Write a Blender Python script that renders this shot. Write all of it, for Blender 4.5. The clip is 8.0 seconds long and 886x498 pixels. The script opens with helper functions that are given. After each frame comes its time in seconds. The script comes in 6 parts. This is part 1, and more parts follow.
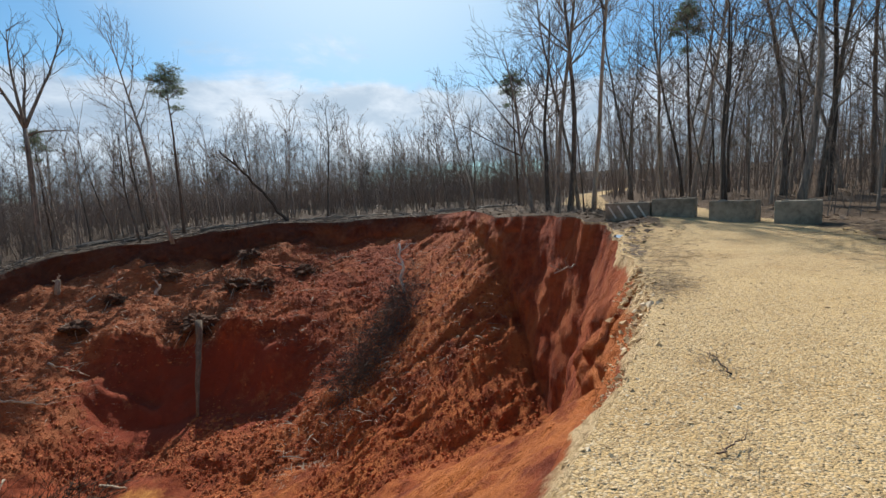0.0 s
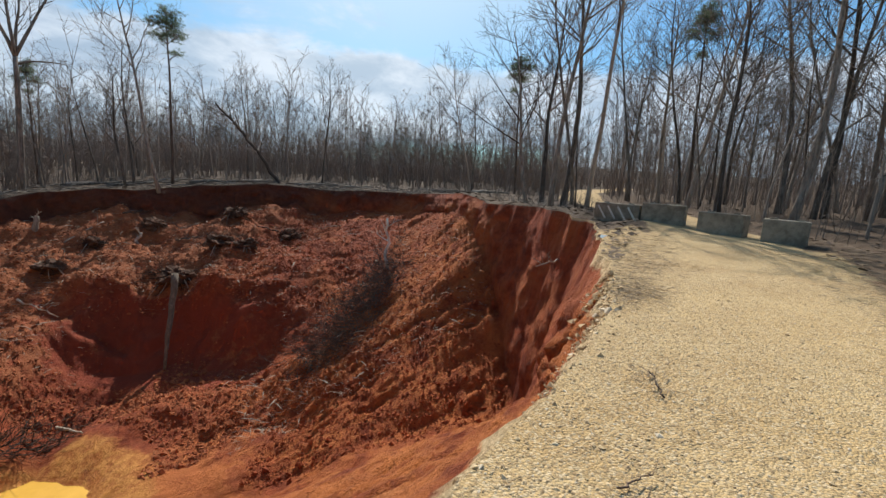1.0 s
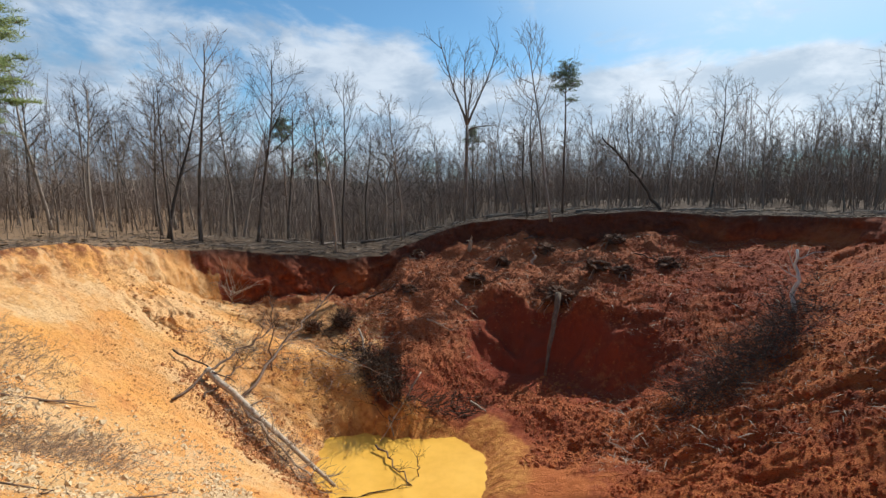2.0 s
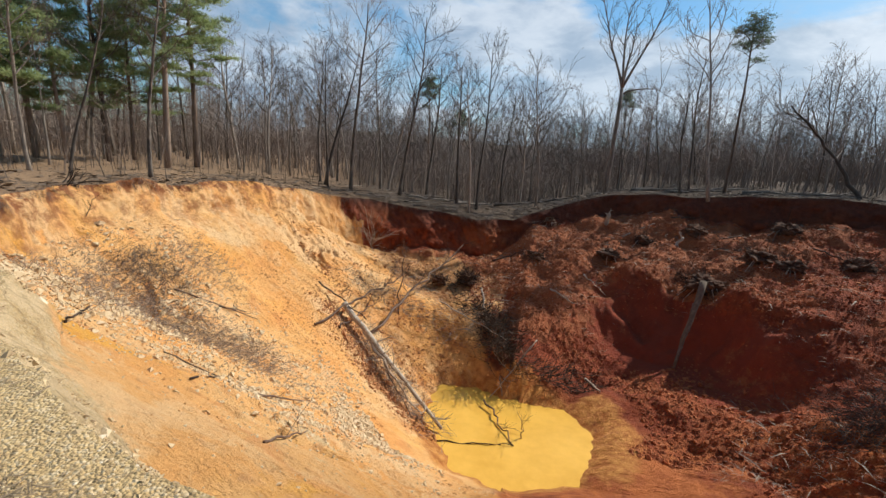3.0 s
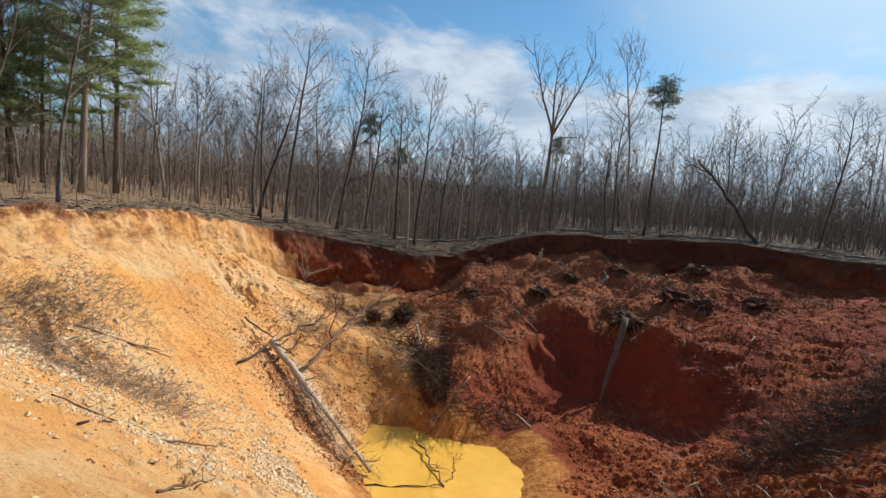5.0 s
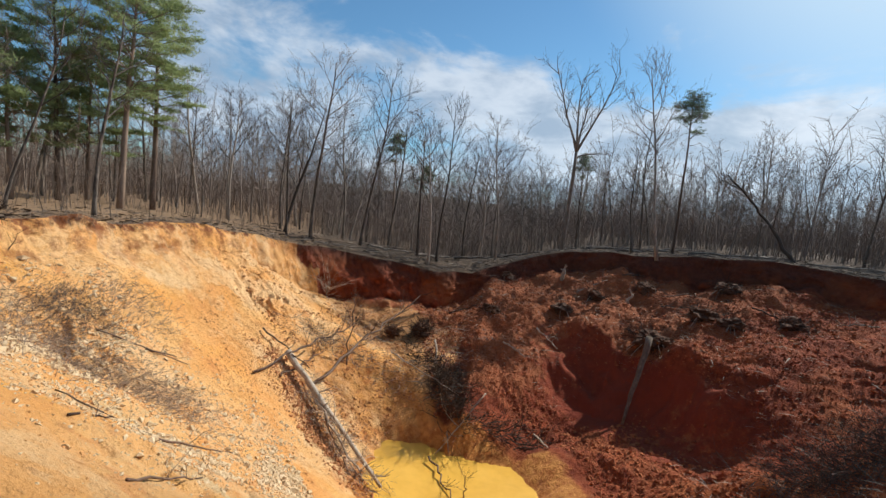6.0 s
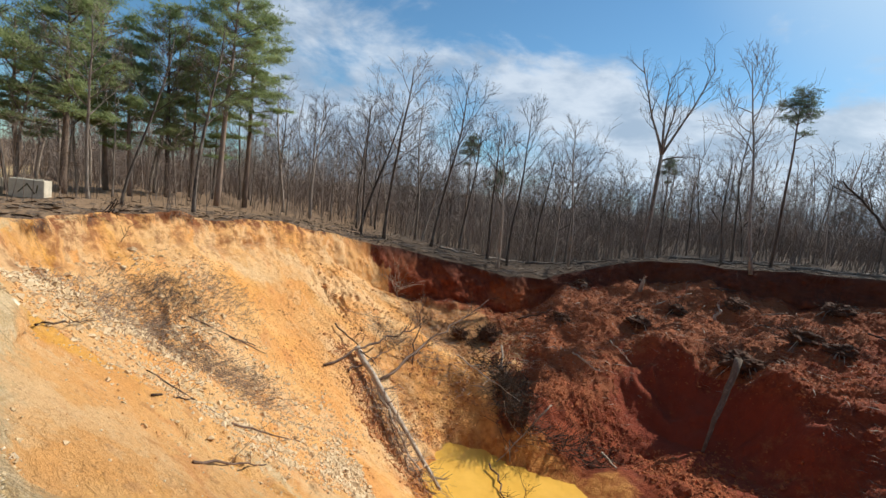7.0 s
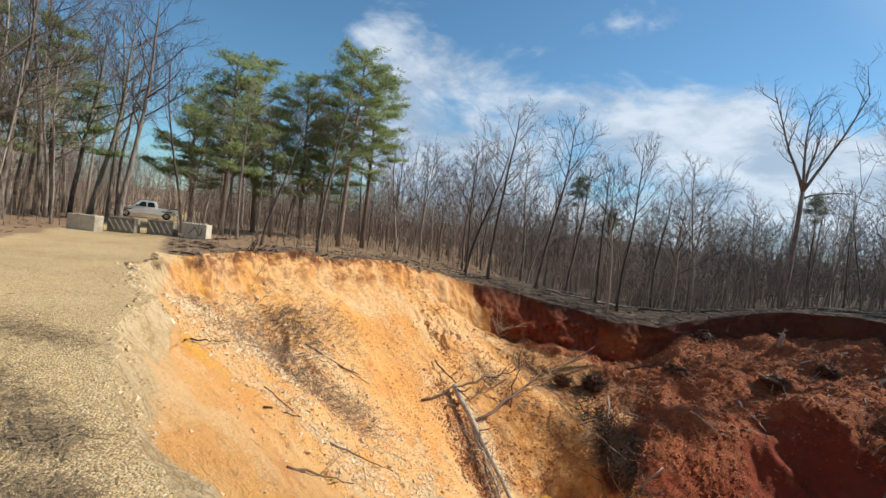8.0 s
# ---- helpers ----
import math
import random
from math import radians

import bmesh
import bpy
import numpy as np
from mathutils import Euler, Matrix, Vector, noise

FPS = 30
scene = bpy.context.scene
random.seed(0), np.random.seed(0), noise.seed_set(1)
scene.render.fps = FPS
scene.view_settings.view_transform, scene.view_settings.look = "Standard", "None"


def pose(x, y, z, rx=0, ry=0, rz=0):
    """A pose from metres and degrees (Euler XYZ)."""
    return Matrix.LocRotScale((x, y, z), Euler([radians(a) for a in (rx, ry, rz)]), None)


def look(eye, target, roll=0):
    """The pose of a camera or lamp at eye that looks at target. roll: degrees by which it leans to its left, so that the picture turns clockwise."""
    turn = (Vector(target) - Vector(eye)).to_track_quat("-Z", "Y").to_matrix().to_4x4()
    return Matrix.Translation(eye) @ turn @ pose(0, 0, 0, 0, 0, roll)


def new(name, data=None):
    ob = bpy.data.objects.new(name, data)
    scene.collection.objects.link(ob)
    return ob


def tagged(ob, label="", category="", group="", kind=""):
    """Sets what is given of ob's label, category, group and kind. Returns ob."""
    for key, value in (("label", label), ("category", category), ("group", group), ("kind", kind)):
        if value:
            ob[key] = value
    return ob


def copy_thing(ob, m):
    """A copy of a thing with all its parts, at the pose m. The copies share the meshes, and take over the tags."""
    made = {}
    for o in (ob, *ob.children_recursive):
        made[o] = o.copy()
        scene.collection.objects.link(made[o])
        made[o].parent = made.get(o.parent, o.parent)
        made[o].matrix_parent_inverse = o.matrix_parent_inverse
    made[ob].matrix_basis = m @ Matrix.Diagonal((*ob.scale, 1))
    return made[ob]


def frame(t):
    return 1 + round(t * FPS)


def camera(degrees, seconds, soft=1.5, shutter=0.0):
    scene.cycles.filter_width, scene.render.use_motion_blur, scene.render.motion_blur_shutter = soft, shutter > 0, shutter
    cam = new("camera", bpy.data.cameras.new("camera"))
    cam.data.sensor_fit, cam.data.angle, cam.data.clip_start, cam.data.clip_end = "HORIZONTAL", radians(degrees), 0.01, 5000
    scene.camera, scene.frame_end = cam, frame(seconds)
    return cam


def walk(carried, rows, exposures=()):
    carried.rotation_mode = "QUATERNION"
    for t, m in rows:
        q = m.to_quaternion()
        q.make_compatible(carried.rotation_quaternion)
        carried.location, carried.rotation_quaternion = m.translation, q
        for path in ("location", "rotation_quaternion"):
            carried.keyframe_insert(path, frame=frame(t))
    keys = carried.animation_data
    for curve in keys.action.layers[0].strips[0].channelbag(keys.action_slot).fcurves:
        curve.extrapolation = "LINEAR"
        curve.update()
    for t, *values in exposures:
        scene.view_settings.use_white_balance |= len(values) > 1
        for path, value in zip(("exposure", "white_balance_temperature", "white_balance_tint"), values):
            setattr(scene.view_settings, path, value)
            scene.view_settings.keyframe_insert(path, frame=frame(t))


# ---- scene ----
# camera: seconds, x, y, z, heading to the left of +y, tilt up, lean
cam = camera(88.7, 8.0, soft=1.5)
PATH = [
    (0.0, -1.163, 0.556, 1.623, -54.46, -6.55, -2.99),
    (0.5, -0.837, 0.419, 1.546, -60.54, -6.75, -1.2),
    (1.0, -0.59, 0.321, 1.615, -55.14, -9.02, 3.53),
    (1.5, -0.747, 0.078, 1.728, -31.75, -7.44, 0.8),
    (1.7, -0.680, 0.060, 1.735, -21.5, -6.7, -1.0),
    (2.8, -0.49, 0.144, 1.612, 6.54, -10.85, 5.5),
    (3.0, -0.375, 0.091, 1.636, 7.34, -12.19, 3.74),
    (3.5, -0.109, -0.146, 1.647, 4.95, -6.64, -0.12),
    (4.0, -0.197, -0.163, 1.617, 5.56, -3.12, 6.05),
    (4.5, -0.483, -0.2, 1.672, 1.16, -4.26, 5.4),
    (4.7, -0.386, -0.119, 1.715, -0.86, -7.0, 6.17),
    (5.8, 0.643, 0.137, 1.433, 4.83, -7.09, 5.03),
    (6.0, 0.689, 0.027, 1.465, 4.21, -4.99, 5.88),
    (6.5, 0.85, 0.234, 1.461, 4.16, -2.94, 5.22),
    (7.0, 0.875, 0.213, 1.539, 13.4, -5.72, 7.03),
    (7.5, 1.104, 0.049, 1.595, 23.15, -5.21, 5.31),
    (8.0, 1.581, -0.067, 1.642, 27.84, -2.3, 7.1),
]


def eye_pose(x, y, z, yaw, pitch, roll):
    a, b = radians(yaw), radians(pitch)
    ahead = Vector((-math.sin(a) * math.cos(b), math.cos(a) * math.cos(b), math.sin(b)))
    return look((x, y, z), Vector((x, y, z)) + ahead, roll)


EXPOSURES = [(0.0, 0.16, 6150, 10), (1.7, 0.16, 6150, 10), (3.0, 0.10, 6150, 10), (6.5, 0.09, 6100, 10), (8.0, 0.20, 6200, 10)]
walk(cam, [(row[0], eye_pose(*row[1:])) for row in PATH], EXPOSURES)

# ---- light: low winter sun ahead of the camera, broken cloud ----
SUN_AZ, SUN_EL = radians(47.0), radians(41.5)
sun_way = Vector((math.sin(SUN_AZ) * math.cos(SUN_EL), math.cos(SUN_AZ) * math.cos(SUN_EL), math.sin(SUN_EL)))
sun = new("sun", bpy.data.lights.new("sun", "SUN"))
sun.data.energy, sun.data.angle, sun.data.color = 4.85, radians(0.6), (1.0, 0.93, 0.82)
sun.matrix_world = look((0, 0, 60), Vector((0, 0, 60)) - sun_way)


class Graph:
    """A small helper that wires shader nodes."""

    def __init__(self, tree):
        self.tree = tree

    def node(self, kind, links=()):
        n = self.tree.nodes.new(kind)
        for key, value in dict(links).items():
            if hasattr(value, "links"):
                self.tree.links.new(value, n.inputs[key])
            else:
                n.inputs[key].default_value = value
        return n

    def math(self, op, a, b=0.0, clamp=False):
        n = self.node("ShaderNodeMath", {0: a, 1: b})
        n.operation, n.use_clamp = op, clamp
        return n.outputs[0]

    def mix(self, fac, a, b, blend="MIX"):
        n = self.node("ShaderNodeMix")
        n.data_type, n.blend_type = "RGBA", blend
        for slot, value in ((0, fac), (6, a), (7, b)):
            if hasattr(value, "links"):
                self.tree.links.new(value, n.inputs[slot])
            else:
                n.inputs[slot].default_value = value
        return n.outputs[2]

    def noise(self, vector, scale, detail=4.0, rough=0.6, distortion=0.0):
        return self.node("ShaderNodeTexNoise", {"Vector": vector, "Scale": scale, "Detail": detail, "Roughness": rough, "Distortion": distortion}).outputs["Fac"]

    def ramp(self, fac, lo, hi):
        n = self.node("ShaderNodeMapRange", {"Value": fac, "From Min": lo, "From Max": hi})
        n.interpolation_type = "SMOOTHSTEP"
        return n.outputs[0]

    def scaled(self, vector, sx, sy, sz):
        return self.node("ShaderNodeMapping", {"Vector": vector, "Scale": (sx, sy, sz)}).outputs[0]


world = bpy.data.worlds.new("sky")
scene.world = world
world.use_nodes = True
g = Graph(world.node_tree)
world.node_tree.nodes.clear()
sky = g.node("ShaderNodeTexSky")
sky.sky_type, sky.sun_disc, sky.sun_elevation, sky.sun_rotation = "NISHITA", False, SUN_EL, SUN_AZ
sky.altitude, sky.air_density, sky.dust_density, sky.ozone_density = 150.0, 1.0, 0.25, 2.2
way = g.node("ShaderNodeTexCoord").outputs["Generated"]
puffs = g.noise(g.scaled(way, 1.0, 1.0, 1.9), 3.3, 8.0, 0.58, 0.3)
axes = g.node("ShaderNodeSeparateXYZ", {0: way})
ledge = g.math("SUBTRACT", g.math("ADD", 0.29, g.math("MULTIPLY", g.noise(way, 4.5, 3), 0.10)), g.math("MULTIPLY", axes.outputs[0], 0.20))
bank = g.ramp(g.math("SUBTRACT", ledge, axes.outputs[2]), -0.02, 0.14)
low_band = g.math("MULTIPLY", g.ramp(axes.outputs[2], 0.05, 0.11), g.math("SUBTRACT", 1.0, g.ramp(axes.outputs[2], 0.17, 0.27)))
cover = g.math("ADD", g.math("ADD", puffs, g.math("MULTIPLY", bank, 0.25)), g.math("MULTIPLY", g.math("MULTIPLY", low_band, g.ramp(axes.outputs[0], 0.0, 0.35)), 0.42))
cover = g.math("SUBTRACT", cover, g.math("MULTIPLY", g.ramp(axes.outputs[0], -0.54, -0.70), 0.30))
fray = g.noise(g.scaled(way, 1.0, 1.0, 1.6), 11.0, 8.0, 0.62, 0.4)
cloud = g.ramp(g.math("ADD", cover, g.math("MULTIPLY", g.math("SUBTRACT", fray, 0.5), 0.22)), 0.57, 0.76)
billow = g.ramp(g.noise(g.scaled(way, 1.0, 1.0, 2.4), 6.5, 7.0, 0.6, 0.2), 0.36, 0.66)
dot = g.node("ShaderNodeVectorMath", {0: way, 1: tuple(sun_way)})
dot.operation = "DOT_PRODUCT"
toward = dot.outputs["Value"]
glow = g.math("POWER", g.math("MAXIMUM", toward, 0.0), 5.0)
cloud_light = g.mix(glow, g.mix(billow, (3.6, 4.5, 5.6, 1), (6.6, 7.2, 7.8, 1)), g.mix(billow, (6.5, 7.3, 7.8, 1), (10.0, 10.2, 10.2, 1)))
clear = g.mix(1.0, sky.outputs[0], (0.79, 1.07, 1.09, 1), "MULTIPLY")
clear = g.mix(g.math("MULTIPLY", g.ramp(toward, 0.80, 1.0), 0.8), clear, (8.0, 9.2, 9.4, 1))
sky_col = g.mix(g.math("MULTIPLY", cloud, 0.92), clear, cloud_light)
g.node("ShaderNodeOutputWorld", {0: g.node("ShaderNodeBackground", {"Color": sky_col, "Strength": 0.095}).outputs[0]})


# ---- materials ----
def surface(name, build):
    m = bpy.data.materials.new(name)
    m.use_nodes = True
    m.node_tree.nodes.clear()
    g = Graph(m.node_tree)
    where = g.node("ShaderNodeNewGeometry").outputs["Position"]
    color, rough, height, depth = build(g, where)
    links = {"Base Color": color, "Roughness": rough, "Specular IOR Level": 0.25}
    if height is not None:
        links["Normal"] = g.node("ShaderNodeBump", {"Height": height, "Strength": 1.0, "Distance": depth}).outputs[0]
    g.node("ShaderNodeOutputMaterial", {0: g.node("ShaderNodeBsdfPrincipled", links).outputs[0]})
    return m


def attribute(g, name):
    n = g.node("ShaderNodeAttribute")
    n.attribute_name = name
    return n.outputs["Fac"]


def sand_tone(g, where, fine, mid, big):
    """Pale tan sand, the same on the road and on the broken edge."""
    sand = g.mix(g.ramp(big, 0.3, 0.7), (0.46, 0.295, 0.122, 1), (0.60, 0.42, 0.20, 1))
    sand = g.mix(g.math("MULTIPLY", g.ramp(g.noise(where, 0.22, 4, 0.6), 0.42, 0.62), 0.6), sand, (0.60, 0.405, 0.175, 1))
    sand = g.mix(g.math("MULTIPLY", g.ramp(mid, 0.45, 0.75), 0.5), sand, (0.43, 0.30, 0.15, 1))
    sand = g.mix(g.math("MULTIPLY", g.ramp(fine, 0.5, 0.72), 0.6), sand, (0.62, 0.475, 0.275, 1))
    stones = g.node("ShaderNodeTexVoronoi", {"Vector": where, "Scale": 52.0, "Randomness": 1.0})
    tone = g.node("ShaderNodeSeparateColor", {0: stones.outputs["Color"]}).outputs[0]
    sand = g.mix(g.math("MULTIPLY", g.ramp(tone, 0.62, 0.98), 0.75), sand, (0.64, 0.50, 0.31, 1))
    return g.mix(g.math("MULTIPLY", g.ramp(tone, 0.34, 0.04), 0.62), sand, (0.22, 0.15, 0.078, 1)), stones.outputs["Distance"]


def ground_surface(g, where):
    """Sandy gravel road that runs out into grey-brown leaf litter."""
    fine, mid, big = g.noise(where, 45.0, 4, 0.75), g.noise(where, 6.0, 6, 0.7), g.noise(where, 0.7, 5, 0.65)
    sand, gaps = sand_tone(g, where, fine, mid, big)
    straw = g.noise(g.scaled(where, 3.0, 11.0, 3.0), 1.6, 7, 0.75, 0.6)
    sand = g.mix(g.math("MULTIPLY", g.ramp(straw, 0.56, 0.72), 0.45), sand, (0.20, 0.145, 0.085, 1))
    leaf = g.mix(fine, (0.15, 0.086, 0.047, 1), (0.46, 0.305, 0.175, 1))
    leaf = g.mix(g.ramp(mid, 0.42, 0.72), leaf, (0.30, 0.19, 0.105, 1))
    # a darker brown for the litter, mixed in by mask
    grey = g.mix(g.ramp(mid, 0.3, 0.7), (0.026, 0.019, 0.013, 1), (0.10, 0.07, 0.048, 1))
    leaf = g.mix(attribute(g, "dark_litter"), leaf, grey)
    road = g.math("ADD", attribute(g, "road"), g.math("MULTIPLY", g.math("SUBTRACT", g.noise(where, 1.3, 6, 0.7), 0.5), 1.1))
    mask = g.ramp(road, 0.38, 0.62)
    height = g.math("ADD", g.math("MULTIPLY", mid, 0.7), g.math("MULTIPLY", g.math("SUBTRACT", 1.0, gaps), 0.24))
    return g.mix(mask, leaf, sand), 0.95, height, 0.05


def pit_surface(g, where):
    """Red clay, orange sand and pale gravelly soil, with leaf and root debris."""
    fine, mid, big = g.noise(where, 14.0, 5, 0.7), g.noise(where, 2.6, 6, 0.65), g.noise(where, 0.35, 4, 0.6)
    xyz = g.node("ShaderNodeSeparateXYZ", {0: where})
    across = g.math("ADD", g.math("ADD", g.math("MULTIPLY", xyz.outputs[0], 0.3), g.math("MULTIPLY", xyz.outputs[1], 0.95)), g.math("MULTIPLY", mid, 0.55))
    slant = g.node("ShaderNodeCombineXYZ", {0: across, 1: g.math("MULTIPLY", xyz.outputs[0], -0.16)}).outputs[0]
    ridges = g.math("ABSOLUTE", g.math("SUBTRACT", g.noise(slant, 2.4, 6, 0.7), 0.5))
    fall = g.node("ShaderNodeCombineXYZ", {0: g.math("ADD", g.math("SUBTRACT", g.math("MULTIPLY", xyz.outputs[1], 0.80), g.math("MULTIPLY", xyz.outputs[0], 0.60)), g.math("ADD", g.math("MULTIPLY", mid, 2.2), g.math("MULTIPLY", big, 5.0))), 1: g.math("ADD", g.math("MULTIPLY", xyz.outputs[0], 0.38), g.math("MULTIPLY", xyz.outputs[1], 0.28))}).outputs[0]
    strata, rivulet = g.noise(fall, 0.42, 5, 0.65), g.noise(fall, 1.9, 5, 0.7)
    red = g.mix(g.ramp(mid, 0.25, 0.75), (0.145, 0.029, 0.012, 1), (0.33, 0.075, 0.026, 1))
    red = g.mix(g.math("MULTIPLY", g.ramp(big, 0.46, 0.70), 0.8), red, (0.40, 0.120, 0.038, 1))
    red = g.mix(g.math("MULTIPLY", attribute(g, "rust"), g.ramp(g.noise(where, 0.8, 5, 0.7), 0.35, 0.6)), red, (0.50, 0.160, 0.045, 1))
    # dark topsoil, with the shade of cliff and root bank painted into it
    red = g.mix(attribute(g, "topsoil_shade"), red, g.mix(mid, (0.035, 0.018, 0.012, 1), (0.12, 0.045, 0.026, 1)))
    orange = g.mix(g.ramp(big, 0.36, 0.62), (0.73, 0.345, 0.10, 1), (0.755, 0.425, 0.16, 1))
    orange = g.mix(g.math("MULTIPLY", g.ramp(strata, 0.47, 0.62), 0.65), orange, (0.78, 0.545, 0.29, 1))
    low = g.math("ADD", 0.25, g.math("MULTIPLY", g.ramp(xyz.outputs[1], 15.0, 8.0), 0.65))
    orange = g.mix(g.math("MULTIPLY", g.ramp(strata, 0.46, 0.36), low), orange, (0.76, 0.37, 0.05, 1))
    orange = g.mix(g.math("MULTIPLY", g.ramp(g.noise(where, 0.75, 5, 0.7), 0.55, 0.68), 0.55), orange, (0.60, 0.24, 0.075, 1))
    orange = g.mix(g.math("MULTIPLY", g.ramp(g.math("ADD", g.math("MULTIPLY", mid, 0.5), g.math("MULTIPLY", rivulet, 0.5)), 0.54, 0.63), 0.6), orange, (0.44, 0.19, 0.065, 1))
    orange = g.mix(g.math("MULTIPLY", g.ramp(fine, 0.56, 0.70), 0.5), orange, (0.36, 0.16, 0.06, 1))
    warm = g.ramp(g.math("ADD", attribute(g, "orange"), g.math("MULTIPLY", g.math("SUBTRACT", g.noise(where, 0.6, 6, 0.7), 0.5), 0.9)), 0.35, 0.65)
    crust = g.math("MULTIPLY", attribute(g, "crust"), g.ramp(g.noise(g.scaled(where, 1.0, 1.0, 1.3), 1.3, 6, 0.72), 0.44, 0.60))
    orange = g.mix(crust, orange, g.mix(fine, (0.16, 0.05, 0.018, 1), (0.40, 0.16, 0.06, 1)))
    # the hollow's shade, painted in as a deeper, more even red
    red = g.mix(attribute(g, "hollow_shade"), red, g.mix(mid, (0.19, 0.037, 0.017, 1), (0.29, 0.056, 0.025, 1)))
    soil = g.mix(g.math("MULTIPLY", warm, g.math("SUBTRACT", 1.0, attribute(g, "topsoil_shade"))), red, orange)
    tan = g.ramp(g.math("ADD", attribute(g, "tan"), g.math("MULTIPLY", g.math("SUBTRACT", g.noise(where, 0.7, 6, 0.7), 0.5), 1.1)), 0.38, 0.62)
    soil = g.mix(g.math("MULTIPLY", tan, 0.85), soil, g.mix(g.ramp(mid, 0.3, 0.7), (0.30, 0.115, 0.042, 1), (0.60, 0.32, 0.125, 1)))
    wet = g.ramp(g.math("ADD", attribute(g, "shore"), g.math("MULTIPLY", g.math("SUBTRACT", g.noise(where, 0.9, 8, 0.75), 0.5), 1.5)), 0.30, 0.80)
    soil = g.mix(wet, soil, g.mix(g.ramp(mid, 0.35, 0.65), (0.40, 0.14, 0.035, 1), (0.62, 0.29, 0.075, 1)))
    pale = g.ramp(g.math("ADD", attribute(g, "pale"), g.math("MULTIPLY", g.math("SUBTRACT", g.noise(where, 0.9, 6, 0.72), 0.5), 1.3)), 0.42, 0.66)
    soil = g.mix(pale, soil, sand_tone(g, where, g.noise(where, 45.0, 4, 0.75), g.noise(where, 6.0, 6, 0.7), g.noise(where, 0.7, 5, 0.65))[0])
    soil = g.mix(g.math("MULTIPLY", pale, g.math("MULTIPLY", g.ramp(mid, 0.35, 0.6), 0.7)), soil, (0.76, 0.57, 0.33, 1))
    crack = g.node("ShaderNodeTexVoronoi", {"Vector": g.node("ShaderNodeVectorMath", {0: where, 1: g.node("ShaderNodeCombineXYZ", {0: g.math("MULTIPLY", mid, 0.5), 1: g.math("MULTIPLY", mid, 0.4)}).outputs[0]}).outputs[0], "Scale": 1.9})
    crack.feature = "DISTANCE_TO_EDGE"
    soil = g.mix(g.math("MULTIPLY", g.math("MULTIPLY", pale, g.ramp(crack.outputs["Distance"], 0.035, 0.008)), 0.4), soil, (0.26, 0.16, 0.075, 1))
    litter = g.ramp(g.math("ADD", attribute(g, "debris"), g.math("MULTIPLY", g.math("SUBTRACT", g.noise(where, 1.1, 8, 0.75), 0.5), 1.5)), 0.48, 0.70)
    soil = g.mix(litter, soil, g.mix(fine, (0.15, 0.040, 0.017, 1), (0.48, 0.165, 0.062, 1)))
    crumbs = g.noise(where, 38.0, 4, 0.75)
    height = g.math("ADD", g.math("ADD", g.math("MULTIPLY", mid, 0.65), g.math("ADD", g.math("MULTIPLY", fine, 0.24), g.math("MULTIPLY", crumbs, 0.06))), g.math("MULTIPLY", g.math("MULTIPLY", rivulet, warm), 0.4))
    height = g.math("SUBTRACT", height, g.math("MULTIPLY", g.math("MULTIPLY", ridges, attribute(g, "rust")), 1.7))
    return soil, 0.95, height, 0.24


def bark_surface(dark, light):
    def build(g, where):
        n = g.noise(g.scaled(where, 9.0, 9.0, 1.6), 1.0, 5, 0.7)
        shade = g.math("ADD", n, g.math("MULTIPLY", g.math("SUBTRACT", g.node("ShaderNodeObjectInfo").outputs["Random"], 0.5), 0.5))
        return g.mix(g.ramp(shade, 0.25, 0.8), (*dark, 1), (*light, 1)), 0.9, n, 0.03
    return build


def plain_surface(dark, light, scale=6.0, rough=0.9, depth=0.01):
    def build(g, where):
        n = g.noise(where, scale, 6, 0.65)
        big = g.noise(where, scale * 0.17, 3, 0.6)
        f = g.math("ADD", g.math("MULTIPLY", n, 0.6), g.math("MULTIPLY", big, 0.4))
        return g.mix(g.ramp(f, 0.3, 0.7), (*dark, 1), (*light, 1)), rough, n, depth
    return build


GROUND = surface("sand and leaf litter", ground_surface)
PIT = surface("clay and sand soil", pit_surface)
BARK = surface("grey bark", bark_surface((0.07, 0.057, 0.046), (0.40, 0.33, 0.26)))
TWIG = surface("bare twigs", bark_surface((0.085, 0.068, 0.056), (0.30, 0.245, 0.195)))
# distance haze is put into the far twigs as a lighter colour
FAR_TWIG = surface("hazy far twigs", plain_surface((0.155, 0.122, 0.10), (0.35, 0.285, 0.235), 0.4))
PINE_BARK = surface("pine bark", bark_surface((0.08, 0.056, 0.042), (0.30, 0.215, 0.155)))
def needle_surface(name, dark, light, share):
    """Needles that let some of the light through."""
    m = surface(name, plain_surface(dark, light, 1.3))
    leafy = Graph(m.node_tree)
    front = next(n for n in m.node_tree.nodes if n.type == "BSDF_PRINCIPLED")
    thin = leafy.node("ShaderNodeBsdfTranslucent", {"Color": front.inputs["Base Color"].links[0].from_socket})
    both = leafy.node("ShaderNodeMixShader", {0: share, 1: front.outputs[0], 2: thin.outputs[0]})
    leafy.tree.links.new(both.outputs[0], next(n for n in m.node_tree.nodes if n.type == "OUTPUT_MATERIAL").inputs[0])
    return m


